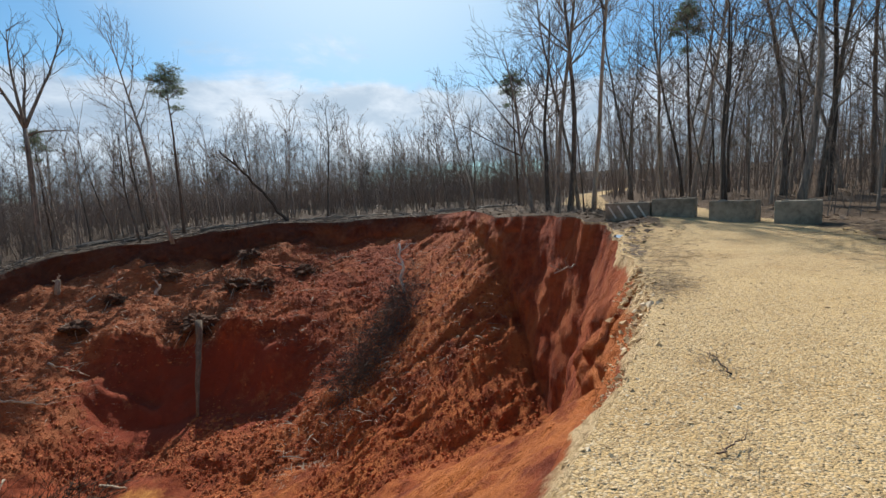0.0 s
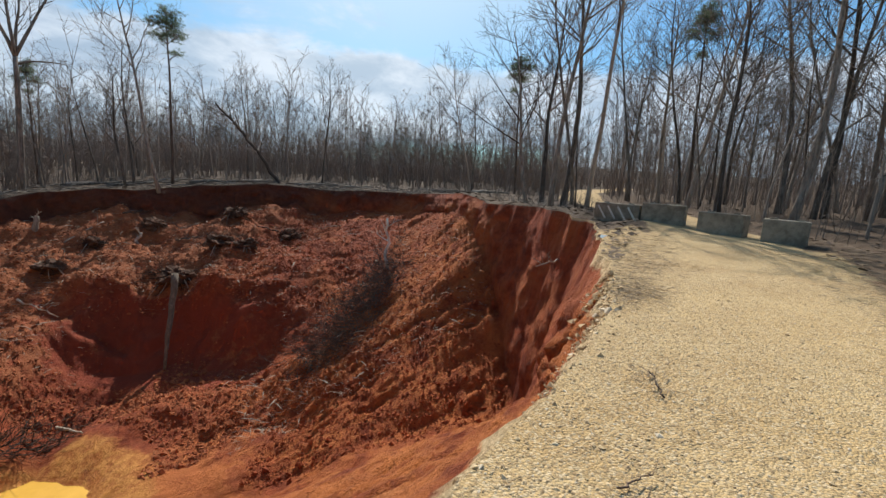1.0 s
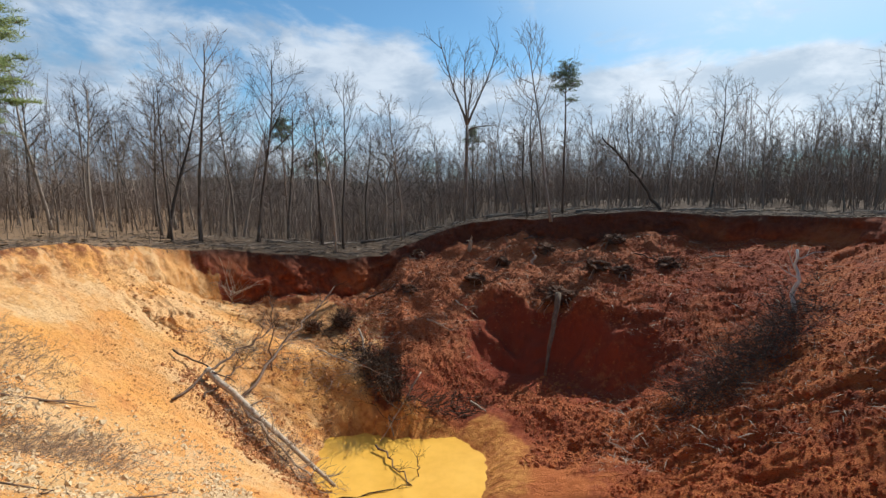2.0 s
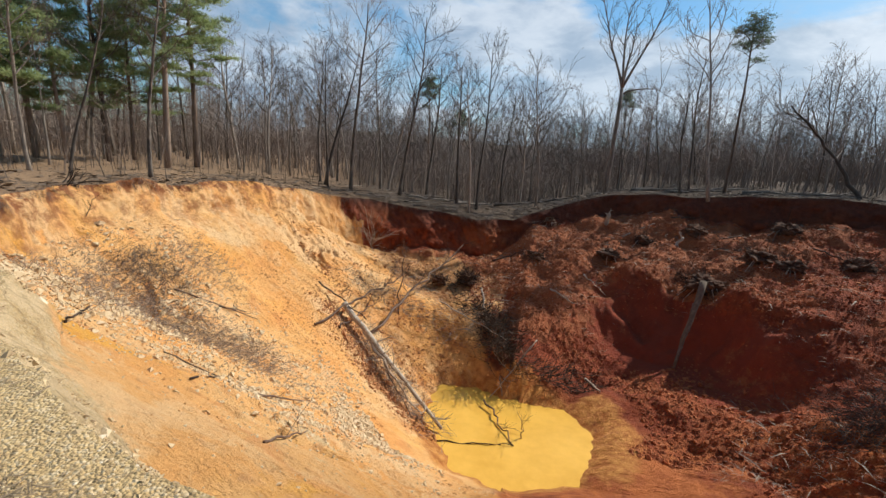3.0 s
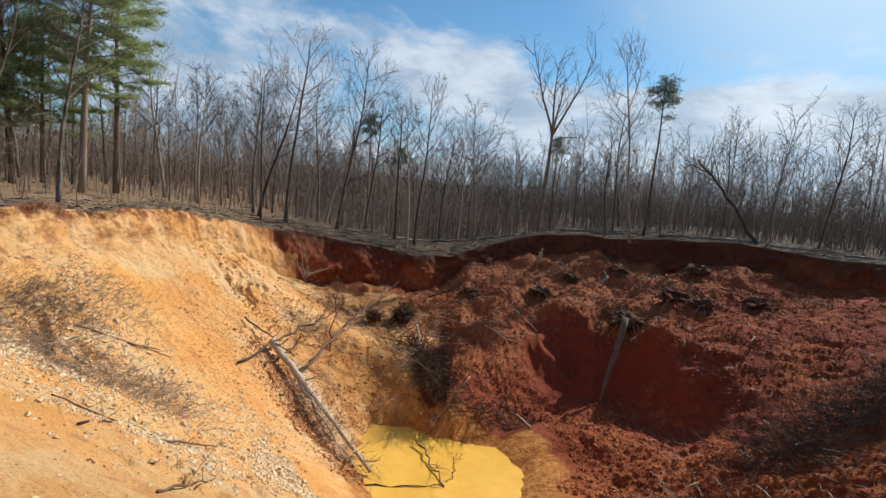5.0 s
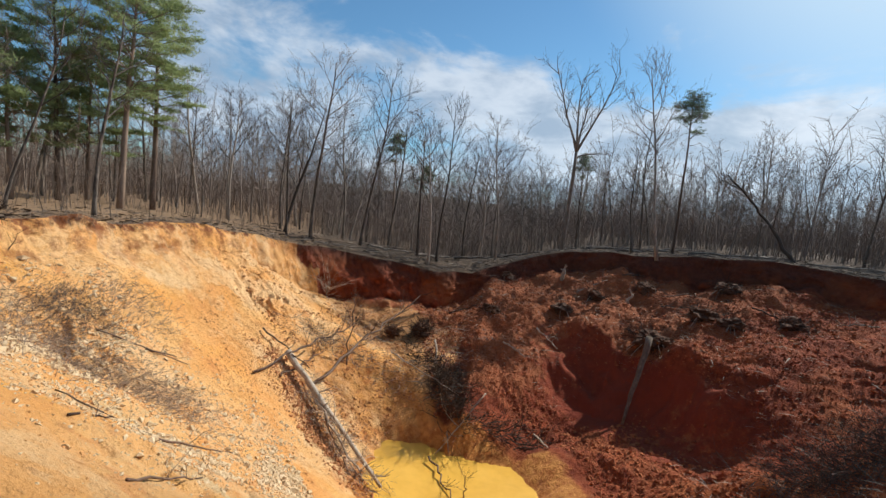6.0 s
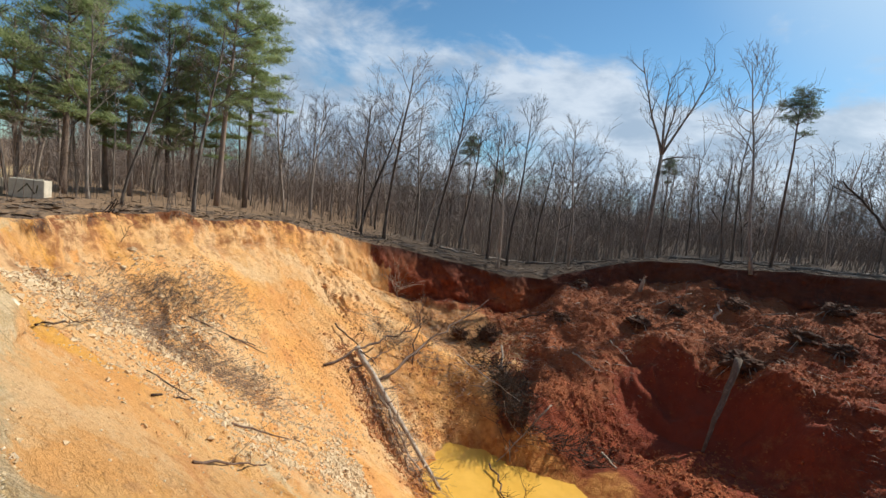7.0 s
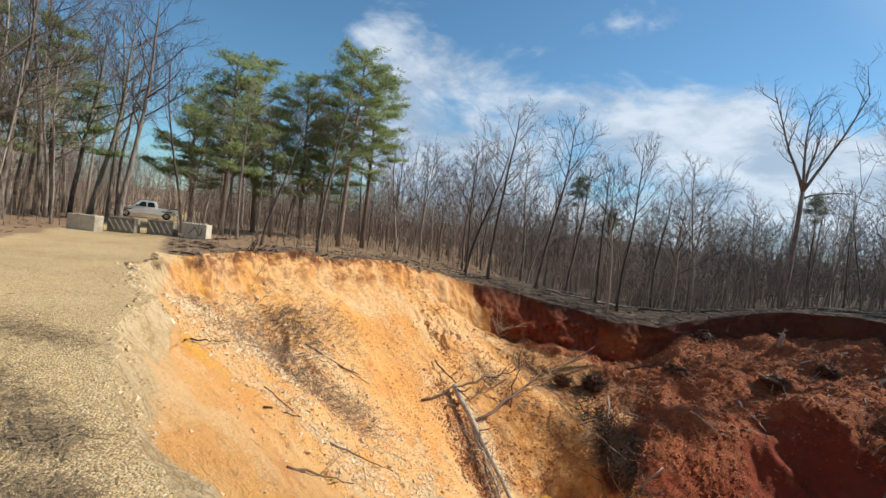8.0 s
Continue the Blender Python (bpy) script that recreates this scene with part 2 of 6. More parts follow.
NEEDLE = needle_surface("pine needles", (0.17, 0.225, 0.09), (0.43, 0.485, 0.22), 0.55)
NEEDLE_DARK = needle_surface("dark pine needles", (0.10, 0.13, 0.08), (0.23, 0.265, 0.165), 0.45)
DEADWOOD = surface("weathered dead wood", bark_surface((0.24, 0.185, 0.135), (0.60, 0.50, 0.38)))
ROOT = surface("dark roots and soil", bark_surface((0.02, 0.014, 0.010), (0.12, 0.075, 0.05)))
# tone lowered for block faces turned away from the sun
CONCRETE = surface("weathered concrete", plain_surface((0.14, 0.112, 0.078), (0.38, 0.325, 0.24), 4.0, 0.9, 0.008))
# the same concrete, lightened to carry sunlight in its colour
CONCRETE_SUNLIT = surface("pale sunlit concrete", plain_surface((0.38, 0.325, 0.235), (0.64, 0.565, 0.43), 4.0, 0.9, 0.008))
PAINT_PALE = surface("pale chipped paint", plain_surface((0.5, 0.47, 0.4), (0.72, 0.7, 0.62), 9.0, 0.7, 0.003))
SPRAY = surface("dark sprayed paint", plain_surface((0.05, 0.045, 0.03), (0.16, 0.13, 0.06), 9.0, 0.7, 0.002))
MUD_WATER = surface("muddy yellow water", plain_surface((0.64, 0.345, 0.045), (0.80, 0.465, 0.08), 0.9, 0.28, 0.004))
STONE = surface("pale chert stones", plain_surface((0.48, 0.32, 0.155), (0.74, 0.58, 0.37), 8.0, 0.9, 0.01))


def pebble_tones(dark, mid, pale):
    """Pieces of one tone each, from dark to pale."""
    def build(g, where):
        tone = g.node("ShaderNodeNewGeometry").outputs["Random Per Island"]
        return g.mix(g.ramp(tone, 0.8, 1.0), g.mix(g.ramp(tone, 0.0, 0.8), (*dark, 1), (*mid, 1)), (*pale, 1)), 0.9, g.noise(where, 20.0, 4), 0.004
    return build


PEBBLE = surface("mixed road pebbles", pebble_tones((0.42, 0.295, 0.16), (0.62, 0.455, 0.25), (0.74, 0.62, 0.44)))
LOG_WOOD = surface("half-rotted log", bark_surface((0.14, 0.105, 0.075), (0.50, 0.40, 0.29)))
# pale wood, lightened further to paint sunlight on the fallen trunks
PALE_WOOD = surface("sunlit pale trunk", bark_surface((0.34, 0.27, 0.20), (0.70, 0.60, 0.47)))
BRUSH = surface("dry brush", plain_surface((0.145, 0.105, 0.08), (0.36, 0.275, 0.205), 3.0))


# ---- numeric noise for the shapes ----
def lattice(ix, iy, iz, seed):
    h = (ix * 374761393 + iy * 668265263 + iz * 2147483647 + seed * 974634777) & 0xFFFFFFFF
    h = ((h ^ (h >> 13)) * 1274126177) & 0xFFFFFFFF
    return ((h ^ (h >> 16)) & 0xFFFF) / 65535.0


def value_noise(x, y, z=0.0, seed=0):
    x, y, z = np.broadcast_arrays(np.asarray(x, float), np.asarray(y, float), np.asarray(z, float))
    fx, fy, fz = np.floor(x), np.floor(y), np.floor(z)
    ix, iy, iz = fx.astype(np.int64), fy.astype(np.int64), fz.astype(np.int64)
    u, v, w = x - fx, y - fy, z - fz
    u, v, w = u * u * (3 - 2 * u), v * v * (3 - 2 * v), w * w * (3 - 2 * w)
    total = 0.0
    for a in (0, 1):
        for b in (0, 1):
            for c in (0, 1):
                weight = (u if a else 1 - u) * (v if b else 1 - v) * (w if c else 1 - w)
                total = total + weight * lattice(ix + a, iy + b, iz + c, seed)
    return total * 2 - 1


def fbm(x, y, z=0.0, octaves=4, seed=0, gain=0.5):
    total, amp = 0.0, 1.0
    for k in range(octaves):
        total = total + amp * value_noise(x * 2**k, y * 2**k, np.asarray(z) * 2**k, seed + k)
        amp *= gain
    return total


def smooth(x, lo, hi):
    t = np.clip((np.asarray(x, float) - lo) / (hi - lo), 0, 1)
    return t * t * (3 - 2 * t)


# ---- the sinkhole's plan: rim, cliff and floor round its middle ----
MID = np.array([0.5, 18.5])
RIM = [(1.1, 1.4, 0.0), (3.2, 1.5, 0.0), (4.8, 1.75, 0.0), (8.8, 2.6, -0.05), (11.6, 3.8, -0.1), (15.0, 4.9, 0.05), (18.6, 6.1, 0.2), (21.9, 10.3, 0.3),
       (24.3, 14.4, 0.25), (28.6, 20.8, 0.4), (29.3, 27.3, 0.0), (26.8, 31.9, -0.1), (23.4, 36.0, 0.0), (19.0, 38.3, -0.3), (14.8, 39.0, -0.6),
       (9.6, 43.6, -1.2), (3.5, 41.1, -2.8), (0.5, 40.2, -3.9), (-2.3, 38.6, -3.8), (-6.9, 36.9, -3.2), (-11.1, 34.2, -2.5), (-13.4, 28.9, -1.5),
       (-14.4, 23.6, -0.7), (-15.0, 19.6, -0.6), (-15.0, 16.2, -0.3), (-14.4, 13.1, -0.2), (-12.3, 8.6, -0.1), (-5.8, 4.1, 0.0), (-2.4, 2.0, 0.0), (-0.8, 1.5, 0.0)]
DROP = {-93: 0.9, -80: 1.1, -64: 2.6, -56: 5.0, -47: 7.6, -38: 8.8, -31: 8.8, -25: 7.4, -18: 5.2, -12: 2.8, -6: 2.0, 5: 1.9, 28: 2.4, 47: 2.4, 59: 1.8, 72: 2.1, 85: 1.2, 92: 2.5, 103: 3.0,
        114: 3.8, 125: 3.7, 137: 2.7, 143: 2.0, 149: 1.3, 176: 1.3, 205: 1.3, 222: 0.9, 250: 0.7}
SWELL = {-93: 1.1, -64: 1.0, -45: 0.8, -31: 0.75, -20: 1.2, -8: 1.5, 12: 1.45, 30: 1.0, 62: 0.7, 80: 0.55, 112: 0.5, 135: 0.7, 160: 1.05, 217: 1.15, 250: 1.1}
POOL_Z = -10.5
SHORE = {-130: 2.9, -90: 3.2, -40: 3.2, 0: 3.1, 35: 3.6, 58: 3.0, 91: 2.7, 113: 3.7, 132: 4.6, 154: 3.8, 177: 3.3, 200: 2.7}


def around(table, theta):
    keys = np.array(sorted(table), float)
    values = np.array([table[int(k)] for k in keys])
    return np.interp(theta, keys, values, period=360)


rim_theta = np.degrees([math.atan2(p[1] - MID[1], p[0] - MID[0]) for p in RIM])
rim_radius = np.array([math.hypot(p[0] - MID[0], p[1] - MID[1]) for p in RIM])
rim_height = np.array([p[2] for p in RIM])


def rim_at(theta, ragged=1.0):
    """Radius and height of the rim at an angle in degrees, with a ragged edge."""
    r = np.interp(theta, rim_theta[np.argsort(rim_theta)], rim_radius[np.argsort(rim_theta)], period=360)
    z = np.interp(theta, rim_theta[np.argsort(rim_theta)], rim_height[np.argsort(rim_theta)], period=360)
    cx, cy = np.cos(np.radians(theta)), np.sin(np.radians(theta))
    near = smooth(np.abs((theta + 90 + 180) % 360 - 180), 14, 50)
    r = r + ragged * (fbm(cx * 9, cy * 9, 0, 5, 11, 0.6) * (0.045 + 0.40 * near) + 0.05 * fbm(cx * 60, cy * 60, 0, 3, 13, 0.6))
    return r, z + fbm(cx * 7, cy * 7, 3, 3, 12) * 0.12 * near


ROAD = [(-90.0, 62.0), (-60.0, 37.0), (-32.0, 17.5), (-21.0, 10.8), (-12.0, 5.4), (-5.0, 0.4), (2.0, -0.8), (10.0, 0.5), (18.0, 1.6), (28.0, 6.5), (42.0, 14.5), (64.0, 22.0), (95.0, 24.0)]


def road_at(x, y):
    """1 on the road, falling to 0 beside it."""
    best = np.full(np.shape(x), 1e9)
    for (ax, ay), (bx, by) in zip(ROAD, ROAD[1:]):
        dx, dy = bx - ax, by - ay
        t = np.clip(((x - ax) * dx + (y - ay) * dy) / (dx * dx + dy * dy), 0, 1)
        best = np.minimum(best, np.hypot(x - ax - t * dx, y - ay - t * dy))
    return 1 - smooth(best, 1.4, 2.9)


def outside_z(x, y, theta, r):
    """Height of the ground outside the rim."""
    rr, rz = rim_at(theta)
    far = np.clip(0.016 * x, -1.0, 1.6) - 0.35 + 0.35 * fbm(x / 22, y / 22, 0, 3, 5) - 5.0 * np.exp(-(((x + 5) / 17.0) ** 2 + ((y - 62) / 20.0) ** 2))
    far = far + (6.0 + 3.0 * fbm(x / 60, y / 60, 0, 3, 9)) * smooth(r, 75, 210)
    keep = np.exp(-np.maximum(r - rr, 0) / 14.0)
    rough = fbm(x / 2.1, y / 2.1, 0, 4, 21) * 0.10 * (1 - 0.8 * road_at(x, y))
    rz = rz + 0.32 * smooth(x, 11, 18) * smooth(-y, -5.6, -3.8)
    return rz * keep + far * (1 - keep) + rough * smooth(r - rr, 0, 1.5)


def ground_z(x, y):
    """Height of the ground outside the sinkhole at one place."""
    dx, dy = x - MID[0], y - MID[1]
    return float(outside_z(np.array(x), np.array(y), np.degrees(np.arctan2(dy, dx)), np.hypot(dx, dy)))


def hollow_at(theta):
    ragged = theta + 2.5 * fbm(theta / 9.0, 7.7, 0, 2, 62)
    return smooth(ragged, 2, 24) * (1 - smooth(ragged, 42, 80))


def beach_at(theta):
    """1 where wet sand lies flat beside the water."""
    a = (np.asarray(theta) + 180) % 360 - 180
    return smooth(a, -52, -26) * (1 - smooth(a, 32, 48))


def pocket_at(x, y):
    """1 in the low pocket behind the fallen trunks, an uneven oval."""
    u, v = (x + 5.0) * 0.80 - (y - 24.0) * 0.60, (x + 5.0) * 0.60 + (y - 24.0) * 0.80
    d = np.hypot(u / 3.9, v / 3.0) + 0.22 * fbm(x / 2.4, y / 2.4, 0, 3, 73)
    return 1 - smooth(d, 0.45, 1.15)


def pit_z(theta, r):
    """Height of the sinkhole's floor and slopes, below the cliff."""
    rr, rz = rim_at(theta, 0.0)
    drop = around(DROP, theta)
    foot = rr - 0.3 - 0.25 * drop
    base = rz - drop
    pool = around(SHORE, theta) + 0.25 * fbm(theta / 14.0, 2.2, 0, 3, 71)
    beach = pool + 2.4 * beach_at(theta)
    t = np.clip((r - beach) / (foot - beach), 0, 1)
    z = POOL_Z - 0.25 + (base - POOL_Z + 0.25) * t ** around(SWELL, theta)
    w = hollow_at(theta) * smooth(r, 3.0, 5.5)
    px, py = MID[0] + r * np.cos(np.radians(theta)), MID[1] + r * np.sin(np.radians(theta))
    shelf = 15.0 + 0.9 * fbm(theta / 11.0, 0.5, 0, 2, 61, 0.5) + 0.9 * fbm(px / 2.2, py / 2.2, 0, 3, 63)
    upper = -5.4 + (base + 5.4) * np.clip((r - shelf) / (foot - shelf), 0, 1)
    lower = POOL_Z + 0.2 + 0.05 * np.maximum(r - 3, 0)
    carved = np.where(r > shelf + 0.2, upper, lower + (upper - lower) * (0.35 * smooth(r, shelf - 4.0, shelf + 0.2) + 0.65 * np.clip((r - shelf + 3.8) / 4.0, 0, 1)))
    z = z * (1 - w) + carved * w - 0.5 * pocket_at(MID[0] + r * np.cos(np.radians(theta)), MID[1] + r * np.sin(np.radians(theta)))
    z = z + 1.1 * np.exp(-((px + 6.6) ** 2 + (py - 26.2) ** 2) / 3.0)
    z = np.maximum(z, POOL_Z - 0.25 + 0.35 * smooth(r, pool, pool + 2))
    x, y = MID[0] + r * np.cos(np.radians(theta)), MID[1] + r * np.sin(np.radians(theta))
    orange = orange_at(theta, r)
    calm = 1 - 0.93 * w * smooth(shelf - 0.3 - r, 0, 1.2) * smooth(r, 8.8, 10.5)
    rise = smooth(r, pool + 0.3, pool + 4) * (1 - 0.85 * beach_at(theta) * (1 - smooth(r, 5.6, 7.6)))
    fan = (0.75 + 0.25 * smooth(theta, -40, -14)) * smooth(theta, -112, -88) * (1 - smooth(theta, 12, 34))
    lumps = fbm(x / 2.6, y / 2.6, 0, 6, 31, 0.56) * (0.52 - 0.40 * orange) * rise * calm * (1 - 0.80 * fan * (1 - 0.85 * smooth(theta, -26, -8) * (1 - smooth(r, 11, 16))))
    warp = 1.5 * fbm(x / 2.4, y / 2.4, 0, 4, 44, 0.6)
    across, along = 0.3 * x + 0.95 * y, 0.3 * y - 0.95 * x
    rills = -np.abs(fbm((across + 0.22 * warp) / 0.7, along / 6.0, 0, 5, 41, 0.70)) * 0.30 * fan * smooth(r, 7.5, 12.5)
    wash = -np.abs(fbm((theta - 0.3 * r + 3.0 * warp) / 3.0, r / 3.2, 0, 4, 45, 0.6)) * (0.10 * smooth(r, 7, 10.5) + 0.16 * smooth(r, 9, 13)) * orange * smooth(fbm(x / 4.0, y / 4.0, 0, 2, 43), -0.35, 0.5)
    rills = (rills * (0.35 + 0.65 * smooth(fbm(x / 2.2, y / 2.2, 0, 3, 47), -0.35, 0.45)) + wash) * rise * calm
    return z + lumps + rills + 0.42 * smooth(r, pool, pool + 1.6) * beach_at(theta) + 0.15 * smooth(r, pool, pool + 3)


def orange_at(theta, r):
    """1 where the soil is orange sand, 0 where it is red clay."""
    a, turn = theta % 360, 92 + 51 * smooth(r, 17.0, 18.6)
    a = a + (9.0 - 5.0 * smooth(r, 16, 18)) * fbm(theta / 14.0, r / 2.6, 0, 4, 66, 0.6) * smooth(a, 60, 75) * (1 - smooth(a, 150, 165))
    return smooth(a, turn - 9, turn + 11) * (1 - 0.70 * smooth(a, 256, 274) - 0.30 * smooth(a, 280, 300))


# ---- terrain meshes ----
def grid_mesh(name, x, y, z, material, attributes, keep=None):
    """A sheet of quads from arrays of rings by spokes, closed round the spokes."""
    rows, cols = x.shape
    ids = np.arange(rows * cols).reshape(rows, cols)
    a, b = ids[:-1], np.roll(ids, -1, 1)[:-1]
    c, d = np.roll(ids, -1, 1)[1:], ids[1:]
    faces = np.stack([a, b, c, d], -1).reshape(-1, 4)
    if keep is not None:
        faces = faces[keep[:-1].reshape(-1)]
    used, flat = np.unique(faces, return_inverse=True)
    co = np.stack([x, y, z], -1).reshape(-1, 3)[used]
    mesh = bpy.data.meshes.new(name)
    mesh.vertices.add(len(co))
    mesh.vertices.foreach_set("co", co.astype(np.float32).ravel())
    n = len(faces)
    mesh.loops.add(n * 4)
    mesh.loops.foreach_set("vertex_index", flat.reshape(-1).astype(np.int32))
    mesh.polygons.add(n)
    mesh.polygons.foreach_set("loop_start", np.arange(0, n * 4, 4, dtype=np.int32))
    mesh.polygons.foreach_set("use_smooth", np.ones(n, dtype=bool))
    mesh.update(calc_edges=True)
    for key, values in attributes.items():
        layer = mesh.attributes.new(key, "FLOAT", "POINT")
        layer.data.foreach_set("value", values.reshape(-1)[used].astype(np.float32))
    mesh.materials.append(material)
    return new(name, mesh)


SPOKES = 960
theta = np.linspace(-90, 270, SPOKES, endpoint=False)
rim_r, rim_z = rim_at(theta)
cos_t, sin_t = np.cos(np.radians(theta)), np.sin(np.radians(theta))

# outside the rim
steps = np.concatenate([np.linspace(0, 6, 36), 6 + np.geomspace(0.3, 700, 70)])
r_out = rim_r[None] + steps[:, None]
x_out, y_out = MID[0] + r_out * cos_t, MID[1] + r_out * sin_t
th_out = np.broadcast_to(theta, r_out.shape)
z_out = outside_z(x_out, y_out, th_out, r_out)
road_mask = road_at(x_out, y_out)
# the bare shoulder between road and rim
shoulder = smooth(-y_out, -9, -3) * (1 - smooth(np.abs(x_out - 1), 13, 19)) * (1 - smooth(-y_out, 1.2, 2.4)) * (0.8 + 0.15 * smooth(-x_out, -1, 2))
mask = np.maximum(road_mask, shoulder)
on_road = mask > 0.5
# litter gets darker beyond the far rim and towards the right
dark_litter = np.maximum(smooth(y_out + 0.3 * x_out, 24, 36) * 0.85, 0.75 * smooth(x_out, 10, 17)) * smooth(x_out + 0.4 * y_out, -2, 6)
tagged(grid_mesh("ground", x_out, y_out, z_out, GROUND, {"road": mask, "dark_litter": dark_litter}, ~on_road), "grey-brown leaf litter and sticks on the forest floor", "ground", kind="structure")
tagged(grid_mesh("road", x_out, y_out, z_out, GROUND, {"road": mask, "dark_litter": dark_litter}, on_road), "pale tan sand and gravel road broken by the sinkhole", "road", kind="structure")

# inside the rim: floor and slopes, then the cliff up to the rim
drop = around(DROP, theta)
foot_r = np.minimum(rim_at(theta, 0.25)[0] - 0.3 - 0.25 * drop, rim_r - 0.22)
f = np.concatenate([np.linspace(0, 0.2, 9)[:-1], np.linspace(0.2, 1, 190)])
r_in = f[:, None] * foot_r[None]
th_in = np.broadcast_to(theta, r_in.shape)
z_in = pit_z(th_in, r_in)
# mask for the shade painted on the hollow's back face
hollow_shade = hollow_at(th_in) ** 0.7 * smooth(r_in, 8.6, 10.6) * (1 - smooth(z_in, -6.6, -5.4)) * (1 - smooth(r_in, 15.0, 16.0))
k = np.linspace(0, 1, 34)[1:]
rim_even = np.maximum(rim_at(theta, 0.25)[0], foot_r + 0.15)
r_cl = foot_r[None] + (rim_even - foot_r)[None] * (k[:, None] ** 1.3) + (rim_r - rim_even)[None] * smooth(k, 0.7, 1.0)[:, None]
z_cl = z_in[-1][None] + (rim_z - z_in[-1])[None] * k[:, None]
xc, yc = MID[0] + r_cl * cos_t, MID[1] + r_cl * sin_t
crag = fbm(xc / 1.1, yc / 1.1, z_cl / 1.3, 5, 51, 0.55) * 0.42 * np.clip(drop / 2.5, 0.62, 1.2)[None] * np.sin(np.pi * np.clip(k, 0, 0.999))[:, None] ** 0.5
r_cl = r_cl + crag * (1 - k[:, None] ** 8) * (1 - 0.5 * orange_at(np.broadcast_to(theta, r_cl.shape), r_cl))
crag_calm = 1 - 0.5 * smooth(theta, -60, -48) * (1 - smooth(theta, -20, -10))
r_cl = r_cl + (crag_calm[None] - 1) * crag
hollow_shade = np.concatenate([hollow_shade, np.zeros_like(r_cl)])
r_pit, z_pit = np.concatenate([r_in, r_cl]), np.concatenate([z_in, z_cl])
th_pit = np.broadcast_to(theta, r_pit.shape)
x_pit, y_pit = MID[0] + r_pit * cos_t, MID[1] + r_pit * sin_t
below = rim_z[None] - z_pit
orange = orange_at(th_pit, r_pit)
clay_side = smooth((th_pit + 100 + 180) % 360 - 180, 4, 22)
pale = np.clip(1.0 - below / (0.55 + 0.6 * orange + 0.35 * smooth(th_pit, -78, -68) * (1 - smooth(th_pit, -54, -44)) - 0.22 * clay_side * (1 - smooth(th_pit, -50, -38)) - 0.46 * smooth(th_pit, -50, -38) * (1 - smooth(th_pit, 0, 40))), 0, 1) * smooth(np.abs((th_pit + 85 + 180) % 360 - 180), 68, 46)
pale = np.maximum(pale, orange * 0.42 * np.exp(-(((r_pit - 12.0) / 3.5) ** 2)) * smooth(th_pit, 185, 215))
slump = smooth(th_pit, 20, 40) * (1 - smooth(th_pit, 112, 132)) * smooth(r_pit, 5, 7) * (1 - smooth(r_pit / foot_r[None], 0.97, 1.0))
debris = (0.55 - 0.25 * orange) * slump * (1 - 0.9 * hollow_at(th_pit) * (r_pit < 14.6)) + (0.18 + 0.26 * smooth(th_pit, -10, 6) * (1 - smooth(th_pit, 24, 40)) * (1 - smooth(r_pit, 13, 19))) * (1 - orange) * (r_pit < foot_r[None])
# dark soil under the far rim, deepened for the shadow below the overhang
topsoil_shade = np.clip(1.0 - below / 1.7, 0, 1) * smooth(th_pit, 0, 20) * (1 - smooth(th_pit, 128, 145)) * 0.9
topsoil_shade = np.maximum(topsoil_shade, smooth(th_pit, 22, 34) * (1 - smooth(th_pit, 84, 96)) * smooth(r_pit - foot_r[None], -0.4, 0.1) * 0.8)
# painted shade on the steep root bank above the water
topsoil_shade = np.maximum(topsoil_shade, 0.75 * smooth(th_pit, 80, 90) * (1 - smooth(th_pit, 99, 108)) * smooth(r_pit, 3.6, 4.6) * (1 - smooth(r_pit, 7.5, 9.5)))
crust = smooth(th_pit, 140, 150) * (1 - smooth(th_pit, 222, 236)) * (1 - smooth(below, 0.9, 2.0)) * (1 + 0.8 * (1 - smooth(below, 0.15, 0.5))) * 0.75
wide = (th_pit + 180) % 360 - 180
tan_soil = smooth(th_pit, 84, 94) * (1 - smooth(th_pit, 118, 134)) * smooth(r_pit, 9.5, 12.0) * (1 - smooth(r_pit - foot_r[None], -1.2, 0.2)) * 0.9
in_pocket = smooth(th_pit, 100, 110) * (1 - smooth(th_pit, 152, 164)) * (1 - smooth(r_pit, 9.0, 12.0))
shore = np.maximum(0.8 * beach_at(th_pit) * (1 - smooth(r_pit, 4.8, 7.0)), 0.9 * (1 - smooth(r_pit, 3.6, 5.0)))
shore = np.maximum(shore, 0.60 * in_pocket)
rust = np.maximum(smooth(wide, -112, -98) * (1 - smooth(wide, -44, -30)), 0.8 * smooth(wide, -48, -32) * (1 - smooth(wide, -6, 10)))
rust = rust * (1 - smooth(r_pit - foot_r[None], -0.5, 0.5) * smooth(wide, -66, -56))
tagged(grid_mesh("sinkhole", x_pit, y_pit, z_pit, PIT, {"orange": orange, "pale": pale, "debris": debris, "topsoil_shade": topsoil_shade, "crust": crust, "hollow_shade": hollow_shade, "rust": rust, "tan": tan_soil, "shore": shore}), "collapsed sinkhole with red clay and orange sand walls", "sinkhole", kind="structure")


